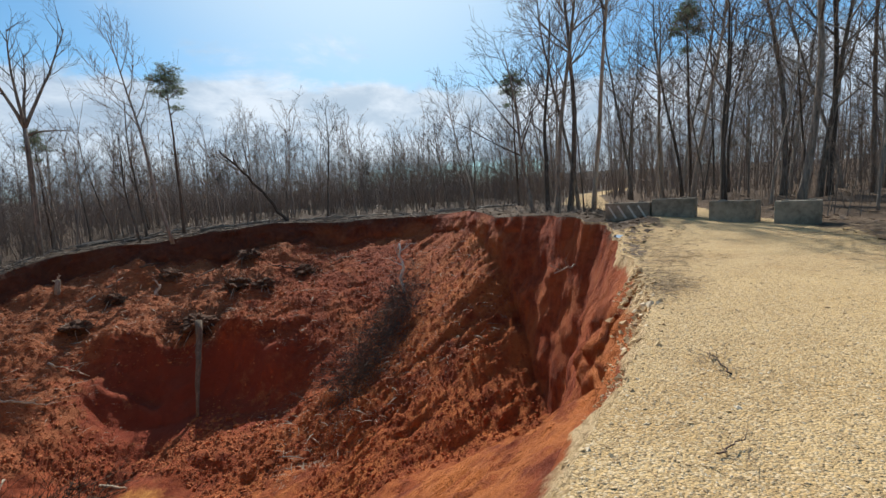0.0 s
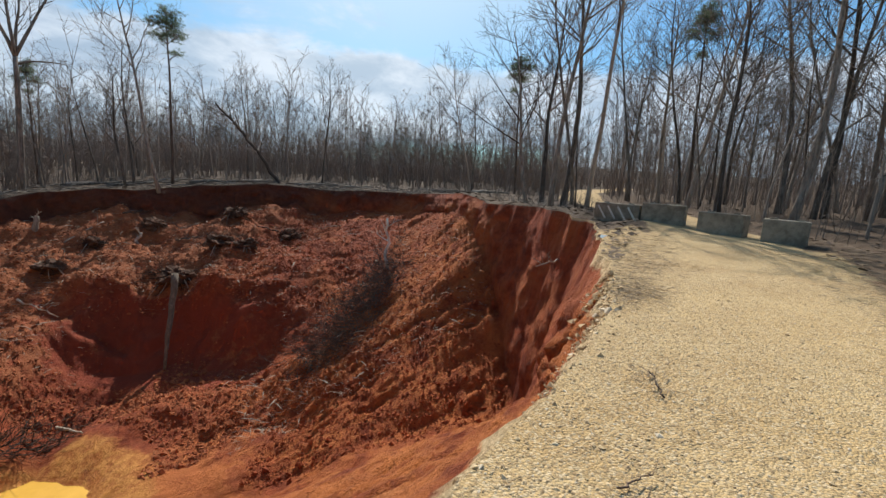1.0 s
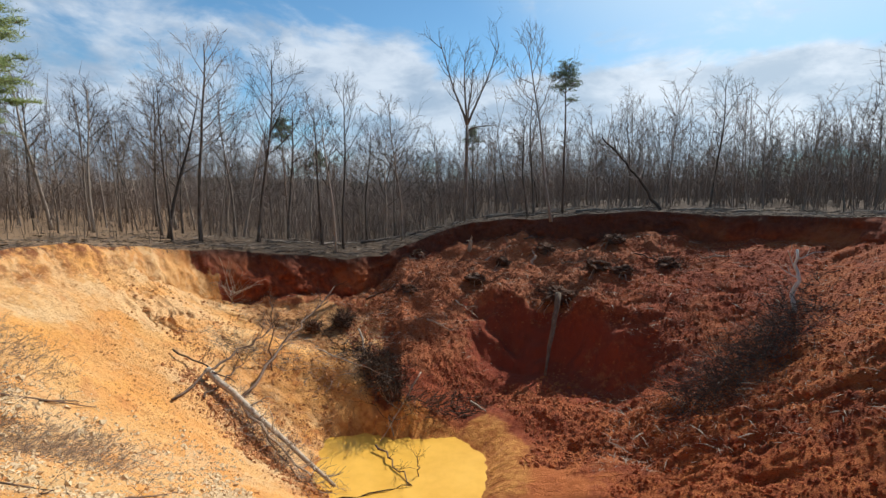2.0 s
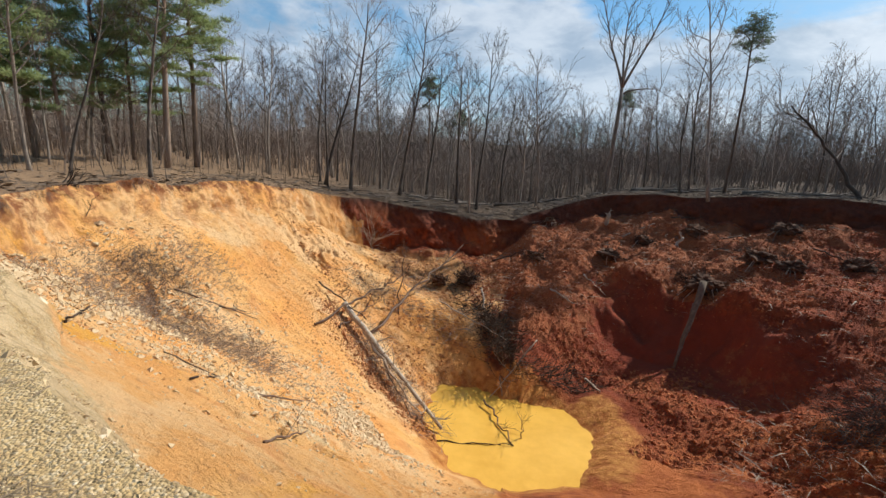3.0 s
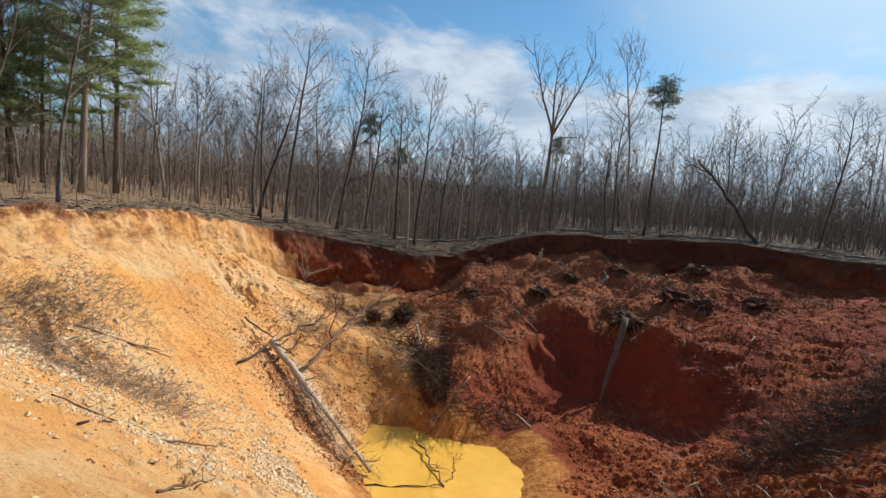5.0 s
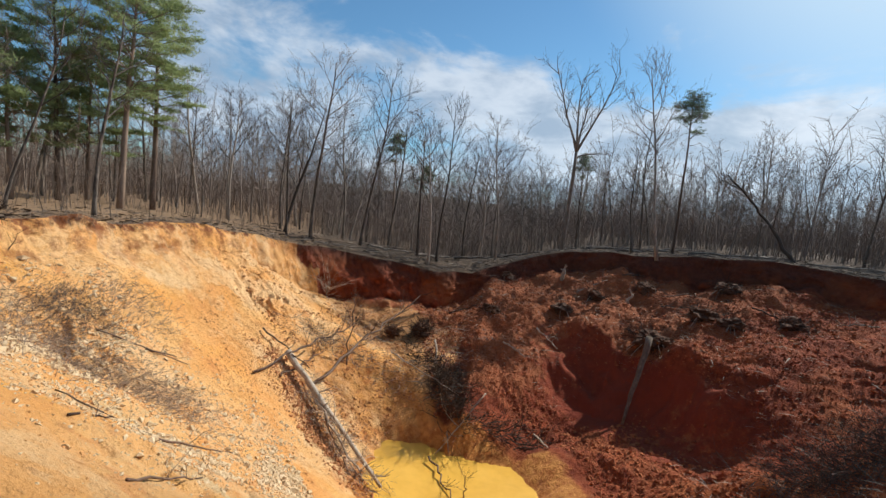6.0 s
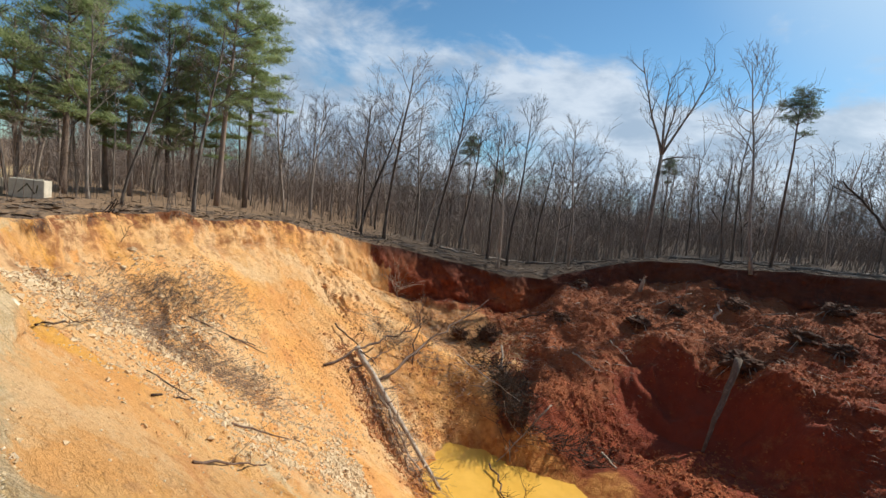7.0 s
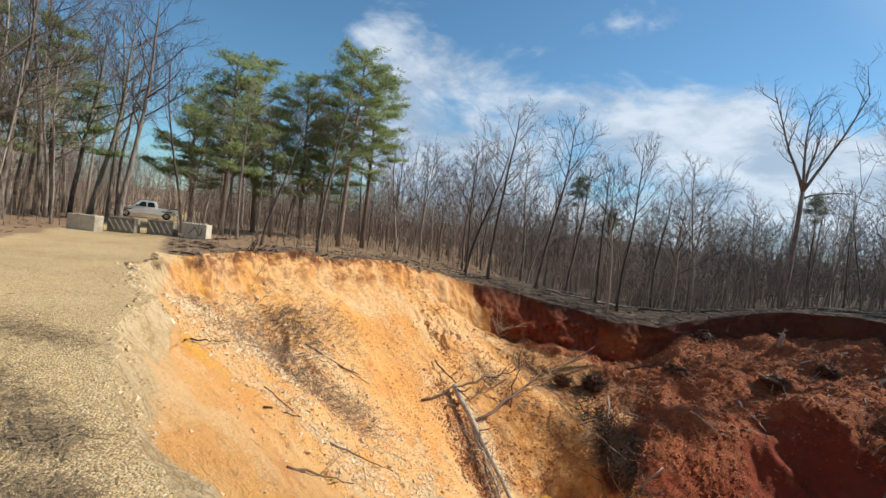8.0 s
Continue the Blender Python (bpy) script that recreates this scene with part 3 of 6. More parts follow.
def lofted(bm, points, radii, sides, close=True):
    """A tube through points, into a bmesh."""
    rings = []
    for i, (p, r) in enumerate(zip(points, radii)):
        q = points[min(i + 1, len(points) - 1)] - points[max(i - 1, 0)]
        q = q.normalized() if q.length > 1e-6 else Vector((0, 0, 1))
        u = q.orthogonal().normalized()
        v = q.cross(u)
        rings.append([bm.verts.new(p + (u * math.cos(2 * math.pi * k / sides) + v * math.sin(2 * math.pi * k / sides)) * r) for k in range(sides)])
    for a, b in zip(rings, rings[1:]):
        for k in range(sides):
            bm.faces.new((a[k], a[(k + 1) % sides], b[(k + 1) % sides], b[k]))
    if close and sides > 2:
        bm.faces.new(rings[-1])
        bm.faces.new(rings[0][::-1])


def mesh_of(bm, name, material, shade=True):
    mesh = bpy.data.meshes.new(name)
    bm.to_mesh(mesh)
    bm.free()
    mesh.materials.append(material)
    if shade:
        mesh.polygons.foreach_set("use_smooth", np.ones(len(mesh.polygons), dtype=bool))
    return mesh


def part(name, bm, material, parent, label="", shade=False):
    ob = new(name, mesh_of(bm, name, material, shade))
    ob.parent = parent
    return tagged(ob, label)


# water
bm = bmesh.new()
ring = [bm.verts.new((MID[0] + 5.6 * math.cos(a), MID[1] + 5.6 * math.sin(a), POOL_Z)) for a in np.linspace(0, 2 * math.pi, 48, endpoint=False)]
bm.faces.new(ring)
tagged(new("water", mesh_of(bm, "water", MUD_WATER)), "opaque yellow muddy water at the bottom of the sinkhole", "water", kind="structure")


# ---- trees ----
def limb_points(start, way, length, bend, steps, rng, lift=0.12):
    """A wandering line that starts along way and turns upwards."""
    pts, p, d = [start.copy()], start.copy(), way.normalized()
    for _ in range(steps):
        d = (d + Vector((rng.uniform(-bend, bend), rng.uniform(-bend, bend), rng.uniform(-bend, bend) + lift))).normalized()
        p = p + d * (length / steps)
        pts.append(p.copy())
    return pts


def side_way(along, angle, turn):
    """A direction that leaves a line at an angle."""
    u = along.orthogonal().normalized()
    u = Matrix.Rotation(turn, 3, along) @ u
    return (along * math.cos(angle) + u * math.sin(angle)).normalized()


def branch(bm, start, way, length, radius, depth, rng, twigs, fine=1.0):
    """A limb with its smaller branches and twigs."""
    steps = (1, 3, 4, 5)[depth]
    sides = (3, 3, 4, 5)[depth]
    pts = limb_points(start, way, length, 0.17, steps, rng)
    thin = (0.009, 0.013, 0.018, 0.03)[depth] * fine
    lofted(bm, pts, [max(radius * (1 - 0.8 * i / steps), thin * (1 - 0.4 * i / steps)) for i in range(steps + 1)], sides, False)
    if depth == 0:
        return
    count = (0, twigs, 5, 5)[depth]
    for k in range(count):
        f = 0.3 + 0.7 * (k + rng.random()) / count
        i = min(int(f * steps), steps - 1)
        p = pts[i].lerp(pts[i + 1], f * steps - i)
        along = (pts[i + 1] - pts[i]).normalized()
        branch(bm, p, side_way(along, rng.uniform(0.45, 0.95), rng.uniform(0, 6.283)), length * rng.uniform(0.38, 0.62), radius * 0.5 * (1 - 0.5 * f), depth - 1, rng, twigs, fine)


def bare_tree(seed, height, girth, first=0.42, limbs=11, spread=0.2, twigs=6, lean=0.0, sway=0.075):
    """A leafless tree: a tapered trunk, and a crown of limbs, branches and twigs."""
    rng = random.Random(seed)
    tree = new("bare_tree")
    trunk, crown = bmesh.new(), bmesh.new()
    pts = limb_points(Vector((0, 0, -0.25)), Vector((lean, 0, 1)), height * 0.93, sway, 11, rng, 0.06)
    n = len(pts) - 1
    radii = [girth * (1.25 if i == 0 else 1) * (1 - 0.88 * i / n) ** 0.9 + 0.012 for i in range(n + 1)]
    lofted(trunk, pts, radii, 7)
    for k in range(limbs):
        f = first + (0.97 - first) * (k + rng.random() * 0.8) / limbs
        i = min(int(f * n), n - 1)
        p = pts[i].lerp(pts[i + 1], f * n - i)
        along = (pts[i + 1] - pts[i]).normalized()
        reach = height * spread * (1.25 - 0.75 * (f - first) / (1 - first)) * rng.uniform(0.7, 1.2)
        branch(crown, p, side_way(along, rng.uniform(0.6, 1.25), k * 2.4 + rng.uniform(-0.5, 0.5)), reach, radii[i] * 0.42 + 0.012, 2, rng, twigs)
    part("trunk", trunk, BARK, tree, shade=True)
    part("crown", crown, TWIG, tree, "bare grey-brown branches and twigs")
    return tree


def tuft(bm, centre, size, rng, count):
    """A clump of needles: thin blades that stand out from a point."""
    for _ in range(count):
        d = Vector((rng.gauss(0, 1), rng.gauss(0, 1), rng.gauss(0.5, 0.6))).normalized()
        side = d.orthogonal().normalized() * size * rng.uniform(0.05, 0.10)
        side = Matrix.Rotation(rng.uniform(0, 6.283), 3, d) @ side
        base = centre + Vector((rng.gauss(0, 1), rng.gauss(0, 1), rng.gauss(0, 0.25))) * size * 0.4
        tip = base + d * size * rng.uniform(0.7, 1.3)
        bm.faces.new([bm.verts.new(v) for v in (base - side, base + side, tip)])


def pine_tree(seed, height, girth, first, reach, pads, layers=15, rounded=False, needles=None, lift=0.25):
    """A pine: a straight trunk, uneven boughs that fork, and flat pads of needles at their ends."""
    rng = random.Random(seed)
    tree = new("pine_tree")
    trunk, crown = bmesh.new(), bmesh.new()
    pts = limb_points(Vector((0, 0, -0.25)), Vector((0, 0, 1)), height, 0.04, 10, rng, 0.05)
    lofted(trunk, pts, [girth * (1 - 0.9 * i / 10) + 0.02 for i in range(11)], 7)
    for k in range(5):
        f = first * rng.uniform(0.45, 0.95)
        i = min(int(f * 10), 9)
        turn = rng.uniform(0, 6.283)
        stub = limb_points(pts[i].lerp(pts[i + 1], f * 10 - i), Vector((math.cos(turn), math.sin(turn), 0.1)), reach * rng.uniform(0.25, 0.5), 0.2, 3, rng, 0.0)
        lofted(trunk, stub, [0.03, 0.022, 0.016, 0.01], 3, False)
    for k in range(layers):
        f = first + (0.985 - first) * (k + rng.random() * 0.9) / layers
        i = min(int(f * 10), 9)
        p = pts[i].lerp(pts[i + 1], f * 10 - i)
        s = (f - first) / (1 - first)
        wide = reach * ((0.35 + 0.7 * math.sin(math.pi * min(0.12 + s * 0.86, 1))) if rounded else (1.05 - 0.82 * s ** 1.15))
        turn = k * 2.4
        for b in range(rng.choice((2, 2, 3))):
            turn += 6.283 / 2.6 + rng.uniform(-0.7, 0.7)
            length = wide * rng.uniform(0.45, 1.15)
            way = Vector((math.cos(turn), math.sin(turn), rng.uniform(-0.15, lift + 0.1) + 0.5 * s))
            line = limb_points(p, way, length, 0.18, 4, rng, 0.05)
            lofted(trunk, line, [0.05 * (1 - 0.2 * j) * girth / 0.2 for j in range(5)], 4, False)
            for j in range(max(2, int(pads * length / reach + rng.random()))):
                u = rng.uniform(0.3, 1.0) ** 0.7
                i2 = min(int(u * 4), 3)
                q = line[i2].lerp(line[i2 + 1], u * 4 - i2)
                out = Vector((math.cos(turn), math.sin(turn), 0)) * rng.uniform(0.0, 0.5) + Vector((rng.gauss(0, 1), rng.gauss(0, 1), rng.uniform(0.0, 0.5))) * 0.34
                twig = q + out * min(1.0, reach * 0.3)
                lofted(trunk, [q, twig], [0.014, 0.008], 3, False)
                for _ in range(4):
                    tuft(crown, twig + Vector((rng.gauss(0, 0.26), rng.gauss(0, 0.26), rng.gauss(0.02, 0.07))) * min(1.0, reach * 0.4), rng.uniform(0.26, 0.46), rng, 9)
    part("trunk", trunk, PINE_BARK, tree, shade=True)
    part("crown", crown, needles or NEEDLE, tree, "green needle clumps with gaps")
    return tree


def lobed_pine(seed, height, girth, lobes):
    """A slender pine that carries its needles in a few uneven lobes near the top."""
    rng = random.Random(seed)
    tree = new("pine_tree")
    trunk, crown = bmesh.new(), bmesh.new()
    pts = limb_points(Vector((0, 0, -0.25)), Vector((0, 0, 1)), height, 0.04, 10, rng, 0.05)
    lofted(trunk, pts, [girth * (1 - 0.85 * i / 10) + 0.02 for i in range(11)], 7)
    for f, turn, out, size, count in lobes:
        i = min(int(f * 10), 9)
        p = pts[i].lerp(pts[i + 1], f * 10 - i)
        middle = p + Vector((math.cos(turn) * out, math.sin(turn) * out, 0.35 * out + 0.1))
        lofted(trunk, [p - Vector((0, 0, 0.3)), p.lerp(middle, 0.5) - Vector((0, 0, 0.1)), middle], [0.05, 0.04, 0.025], 4, False)
        for _ in range(count):
            d = Vector((rng.gauss(0, 1), rng.gauss(0, 1), rng.gauss(0.1, 0.7))).normalized() * size * rng.uniform(0.35, 1.0)
            q = middle + Vector((d.x, d.y, d.z * 0.8))
            lofted(trunk, [middle.lerp(q, 0.15), q], [0.014, 0.007], 3, False)
            for _ in range(3):
                tuft(crown, q + Vector((rng.gauss(0, 0.15), rng.gauss(0, 0.15), rng.gauss(0, 0.06))), rng.uniform(0.16, 0.28), rng, 7)
    for _ in range(12):
        f = rng.uniform(0.45, 0.85)
        i = int(f * 10)
        turn = rng.uniform(0, 6.283)
        branch(trunk, pts[i], Vector((math.cos(turn), math.sin(turn), 0.25)), rng.uniform(0.6, 1.5), 0.025, 1, rng, 3)
    part("trunk", trunk, PINE_BARK, tree, shade=True)
    part("crown", crown, NEEDLE_DARK, tree, "dark green needle clumps with gaps")
    return tree


def polar(az, d, eye=(0.9, 0.2)):
    return eye[0] + d * math.sin(radians(az)), eye[1] + d * math.cos(radians(az))


def standing(x, y, turn=0.0, size=1.0, tilt=0.0, toward=0.0, sink=0.05):
    """A pose on the ground; tilt leans the thing by degrees towards the bearing."""
    axis = Vector((math.cos(radians(toward)), -math.sin(radians(toward)), 0))
    return Matrix.Translation((x, y, ground_z(x, y) - sink)) @ Matrix.Rotation(-radians(tilt), 4, axis) @ Matrix.Rotation(turn, 4, "Z") @ Matrix.Scale(size, 4)


WOOD = "bare trees round the sinkhole"
models = []
for n, (h, girth, first, limbs, spread) in enumerate([(14, 0.13, 0.48, 12, 0.22), (15, 0.12, 0.42, 13, 0.24), (13, 0.09, 0.5, 11, 0.21), (16, 0.17, 0.38, 13, 0.26), (12, 0.075, 0.38, 12, 0.24),
                                                      (14, 0.15, 0.32, 14, 0.31), (15, 0.10, 0.52, 11, 0.2), (11, 0.06, 0.32, 11, 0.23)]):
    models.append(tagged(bare_tree(100 + n, h, girth, first, limbs, spread), "tall leafless tree with a slender grey trunk", "tree", WOOD))

# trees that stand out, by bearing and distance from the road
placed = []


def plant(model, az, d, turn=0.0, size=1.0, tilt=0.0, toward=0.0, label=""):
    x, y = polar(az, d)
    placed.append((x, y))
    m = standing(x, y, turn, size, tilt, toward)
    if model in fresh:
        fresh.remove(model)
        model.matrix_basis = m
        return model
    ob = copy_thing(model, m)
    return tagged(ob, label)


fresh = list(models)


def forked_tree(seed, height, girth, fork, ways, label):
    """A tall tree whose trunk parts into a few long limbs."""
    rng = random.Random(seed)
    tree = new("forked_tree")
    trunk, crown = bmesh.new(), bmesh.new()
    pts = limb_points(Vector((0, 0, -0.25)), Vector((0.06, 0, 1)), fork, 0.03, 6, rng, 0.04)
    lofted(trunk, pts, [girth * (1 - 0.07 * i) for i in range(7)], 8)
    for dx, dy, length in ways:
        line = limb_points(pts[-1], Vector((dx, dy, 1)), length, 0.1, 7, rng, 0.07)
        lofted(trunk, line, [girth * 0.5 * (1 - 0.125 * i) + 0.01 for i in range(8)], 6)
        for k in range(10):
            f = 0.25 + 0.75 * (k + rng.random()) / 10
            i = min(int(f * 7), 6)
            along = (line[i + 1] - line[i]).normalized()
            branch(crown, line[i].lerp(line[i + 1], f * 7 - i), side_way(along, rng.uniform(0.5, 0.9), rng.uniform(0, 6.28)), length * 0.27, 0.045, 2 if k % 3 == 0 else 1, rng, 4)
    line = limb_points(pts[-1] - Vector((0, 0, 0.6)), Vector((0.9, 0, 0.9)), 3.6, 0.14, 6, rng, -0.12)
    lofted(trunk, line, [0.1 * (1 - 0.14 * i) for i in range(7)], 5)
    branch(crown, line[-1], Vector((1, 0, -0.5)), 2.0, 0.03, 1, rng, 4)
    part("trunk", trunk, BARK, tree, shade=True)
    part("crown", crown, TWIG, tree, "sparse bare twigs")
    return tagged(tree, label, "tree", WOOD)


x, y = polar(10.1, 46.8)
forked_tree(7, 19.0, 0.25, 10.2, [(-0.42, 0.05, 8.2), (-0.05, -0.1, 7.2), (0.5, 0.1, 8.8), (0.15, 0.2, 6.0)], "tall forked leafless tree at the rim of the sinkhole").matrix_basis = standing(x, y, 0.0, 1.0, 1.5, 90)
placed.append((x, y))
plant(models[6], 20.8, 41.2, 0.4, 1.2, 9.0, 285)
plant(models[0], -21.0, 39.6, 0.0, 1.14, 2.0, 80)
plant(models[1], -15.0, 42.0, 1.0, 1.1, 3.0, 80)
plant(models[5], -24.0, 41.0, 2.0, 0.9, 8.0, 90)
plant(models[6], -49.2, 25.5, 0.0, 0.52, 3.0, 80)
plant(models[3], -63.5, 33.0, 2.2, 0.95)
plant(models[5], 63.6, 28.5, 1.2, 0.98, 9.0, 330)
plant(models[1], 66.6, 27.0, 0.2, 1.15, 1.0, 330)
plant(models[0], 68.2, 28.5, 2.2, 1.2, 4.0, 130)
plant(models[6], 69.5, 31.0, 0.9, 1.0)
plant(models[0], 92.3, 27.0, 1.9, 1.25, 6.0, 150)
plant(models[5], 85.5, 30.0, 0.9, 1.2)

pines = [tagged(pine_tree(1, 13.5, 0.2, 0.30, 4.0, 17, 22), "bushy green pine tree at the edge of the woods", "tree", "pine trees"),
         tagged(pine_tree(2, 18.5, 0.24, 0.40, 3.6, 17, 21, True), "tall pine tree with a high rounded crown", "tree", "pine trees"),
         tagged(lobed_pine(5, 14.8, 0.13, ((0.985, 0.0, 0.1, 1.1, 70), (0.92, 0.4, 0.7, 1.0, 60), (0.90, 3.4, 0.9, 0.95, 56), (0.85, 5.3, 0.9, 0.95, 48), (0.85, 2.0, 0.8, 0.9, 44), (0.76, 0.2, 0.8, 0.6, 18))), "slender pine with a small uneven crown", "tree", "pine trees")]
fresh += pines
plant(pines[2], 22.4, 46.5, 0.0, 0.98)
plant(pines[0], -53.8, 37.0, 0.0, 1.0)
plant(pines[1], -40.4, 39.5, 0.5, 0.95)
plant(pines[1], -45.2, 42.5, 2.0, 0.85)
plant(pines[0], -48.5, 40.0, 1.0, 0.8)
plant(pines[0], -57.0, 43.0, 2.0, 0.85)
plant(pines[0], -43.0, 46.0, 3.0, 0.9)
plant(pines[0], -69.0, 43.0, 1.0, 1.05)
plant(pines[1], -50.5, 45.0, 2.6, 0.92)
plant(pines[1], -37.5, 44.0, 4.1, 0.98)
plant(pines[1], -75.5, 42.0, 3.3, 0.95)
plant(pines[1], -81.5, 36.0, 1.3, 0.90)
plant(models[5], -76.0, 24.0, 0.4, 0.95, 4.0, 20)
plant(models[3], -72.5, 31.0, 2.9, 0.95)
plant(models[0], -78.5, 29.0, 1.4, 1.1, 3.0, 60)
plant(models[1], -81.0, 25.0, 2.4, 1.0, 5.0, 40)
plant(pines[2], 11.8, 60.0, 1.0, 0.80)
plant(pines[2], -11.0, 56.0, 2.0, 0.98)
plant(pines[2], -7.5, 60.0, 4.0, 0.80)
plant(pines[2], 82.5, 42.0, 0.0, 1.1)
plant(pines[2], 62.5, 40.0, 1.0, 0.8)
plant(pines[2], 98.0, 36.0, 1.0, 1.15)


def free_spot(x, y, clear, gap):
    dx, dy = x - MID[0], y - MID[1]
    rr, _ = rim_at(np.array(math.degrees(math.atan2(dy, dx))))
    if math.hypot(dx, dy) < float(rr) + clear or float(road_at(np.array(x), np.array(y))) > 0.02 or abs(x) + abs(y) < 12:
        return False
    return all((x - a) ** 2 + (y - b) ** 2 > gap * gap for a, b in placed)


# the open wood round the rim, tree by tree
rng = random.Random(4)
wood_count = 0
while wood_count < 225:
    az, d = rng.uniform(-100, 125), rng.uniform(20, 66)
    x, y = polar(az, d)
    if not free_spot(x, y, 1.6 if rng.random() < 0.5 else 4.0, 1.7) or (-58 < az < -37 and d < 43 and rng.random() < 0.7) or (az > 58 and rng.random() < 0.5):
        continue
    spoke = math.degrees(math.atan2(y - MID[1], x - MID[0]))
    if -8 < spoke < 78 and math.hypot(x - MID[0], y - MID[1]) < 46 and rng.random() < 0.62:
        continue
    tall = 1.0 + 0.25 * smooth(az, 55, 70) + 0.1 * smooth(-az, 25, 45) - 0.14 * smooth(az, -6, 4) * (1 - smooth(az, 50, 58))
    size = float(tall) * rng.uniform(0.68, 1.0) * (0.72 if -60 < az < -36 and d < 46 else 1.0)
    placed.append((x, y))
    m = standing(x, y, rng.uniform(0, 6.28), size, abs(rng.gauss(0, 2.6)), rng.uniform(0, 360))
    if fresh and fresh[0] in models:
        fresh.pop(0).matrix_basis = m
    else:
        copy_thing(rng.choice(models), m)
    wood_count += 1


# tall bare trees beside the road beyond the blocks
for n, (az, d, size) in enumerate(((-70.0, 40.0, 1.2), (-66.0, 46.0, 1.2), (-74.0, 36.0, 1.1), (-72.0, 48.0, 1.25), (-68.0, 52.0, 1.25), (-77.0, 42.0, 1.2), (-83.0, 33.0, 1.1), (-80.0, 38.0, 1.2), (-71.0, 44.0, 1.1), (-67.5, 41.0, 1.0), (-79.0, 46.0, 1.2), (-84.5, 40.0, 1.15), (-64.5, 50.0, 1.15), (-73.5, 53.0, 1.25), (-87.0, 36.0, 1.1))):
    plant(models[(1, 3, 5, 0)[n % 4]], az, d, n * 1.7, size, 2.0 + n % 3, 47.0 * n)


for n in range(22):
    az, d, size = 72.0 + 1.75 * n + 0.9 * math.sin(n * 7.1), 33.0 + 16.0 * ((n * 0.618) % 1.0), 1.0 + 0.3 * ((n * 0.381) % 1.0)
    if free_spot(*polar(az, d), 2.0, 1.5):
        plant(models[n % 8], az, d, n * 2.3, size, 1.5 + n % 4, 77.0 * n)


# ---- far woods: many trees too far to tell apart, in one mesh ----
def soup(ob_list):
    """Vertices and triangles of a tree's meshes, as arrays."""
    vs, fs, base = [], [], 0
    for ob in ob_list:
        me = ob.data
        me.calc_loop_triangles()
        co = np.zeros(len(me.vertices) * 3, np.float32)
        me.vertices.foreach_get("co", co)
        tri = np.zeros(len(me.loop_triangles) * 3, np.int32)
        me.loop_triangles.foreach_get("vertices", tri)
        vs.append(co.reshape(-1, 3))
        fs.append(tri.reshape(-1, 3) + base)
        base += len(me.vertices)
    return np.concatenate(vs), np.concatenate(fs)


def joined(name, pieces, material, facets=False):
    """One mesh from pieces of vertices and triangles."""
    vs, fs, base = [], [], 0
    for v, t in pieces:
        vs.append(v)
        fs.append(t + base)
        base += len(v)
    v, t = np.concatenate(vs).astype(np.float32), np.concatenate(fs).astype(np.int32)
    mesh = bpy.data.meshes.new(name)
    mesh.vertices.add(len(v))
    mesh.vertices.foreach_set("co", v.ravel())
    mesh.loops.add(len(t) * 3)
    mesh.loops.foreach_set("vertex_index", t.ravel())
    mesh.polygons.add(len(t))
    mesh.polygons.foreach_set("loop_start", np.arange(0, len(t) * 3, 3, dtype=np.int32))
    mesh.polygons.foreach_set("use_smooth", np.full(len(t), not facets))
    mesh.update(calc_edges=True)
    mesh.materials.append(material)
    return new(name, mesh)


def low_tree(seed, height, girth, limbs, twigs, reach):
    """A simple leafless tree for the distance, as vertices and triangles."""
    rng = random.Random(seed)
    bm = bmesh.new()
    pts = limb_points(Vector((0, 0, -0.5)), Vector((0, 0, 1)), height, 0.07, 4, rng, 0.05)
    lofted(bm, pts, [girth * (1 - 0.2 * i) for i in range(5)], 3, False)
    for k in range(limbs):
        f = (0.3 + 0.68 * (k + rng.random()) / limbs) * 4
        i = min(int(f), 3)
        line = limb_points(pts[i].lerp(pts[i + 1], f - i), side_way(Vector((0, 0, 1)), rng.uniform(0.4, 1.1), rng.uniform(0, 6.28)), height * reach * rng.uniform(0.6, 1.2), 0.25, 2, rng, 0.15)
        lofted(bm, line, [girth * 0.36, girth * 0.25, girth * 0.14], 3, False)
        for _ in range(twigs):
            p = line[rng.randrange(2)].lerp(line[2], rng.random())
            d = Vector((rng.gauss(0, 1), rng.gauss(0, 1), rng.gauss(0.7, 0.6))).normalized() * height * reach * rng.uniform(0.25, 0.55)
            w = d.orthogonal().normalized() * girth * 0.22
            bm.faces.new([bm.verts.new(q) for q in (p - w, p + w, p + d)])
    mesh = mesh_of(bm, "far tree", TWIG)
    ob = bpy.data.objects.new("far tree", mesh)
    v, t = soup([ob])
    bpy.data.objects.remove(ob)
    bpy.data.meshes.remove(mesh)
    return v, t


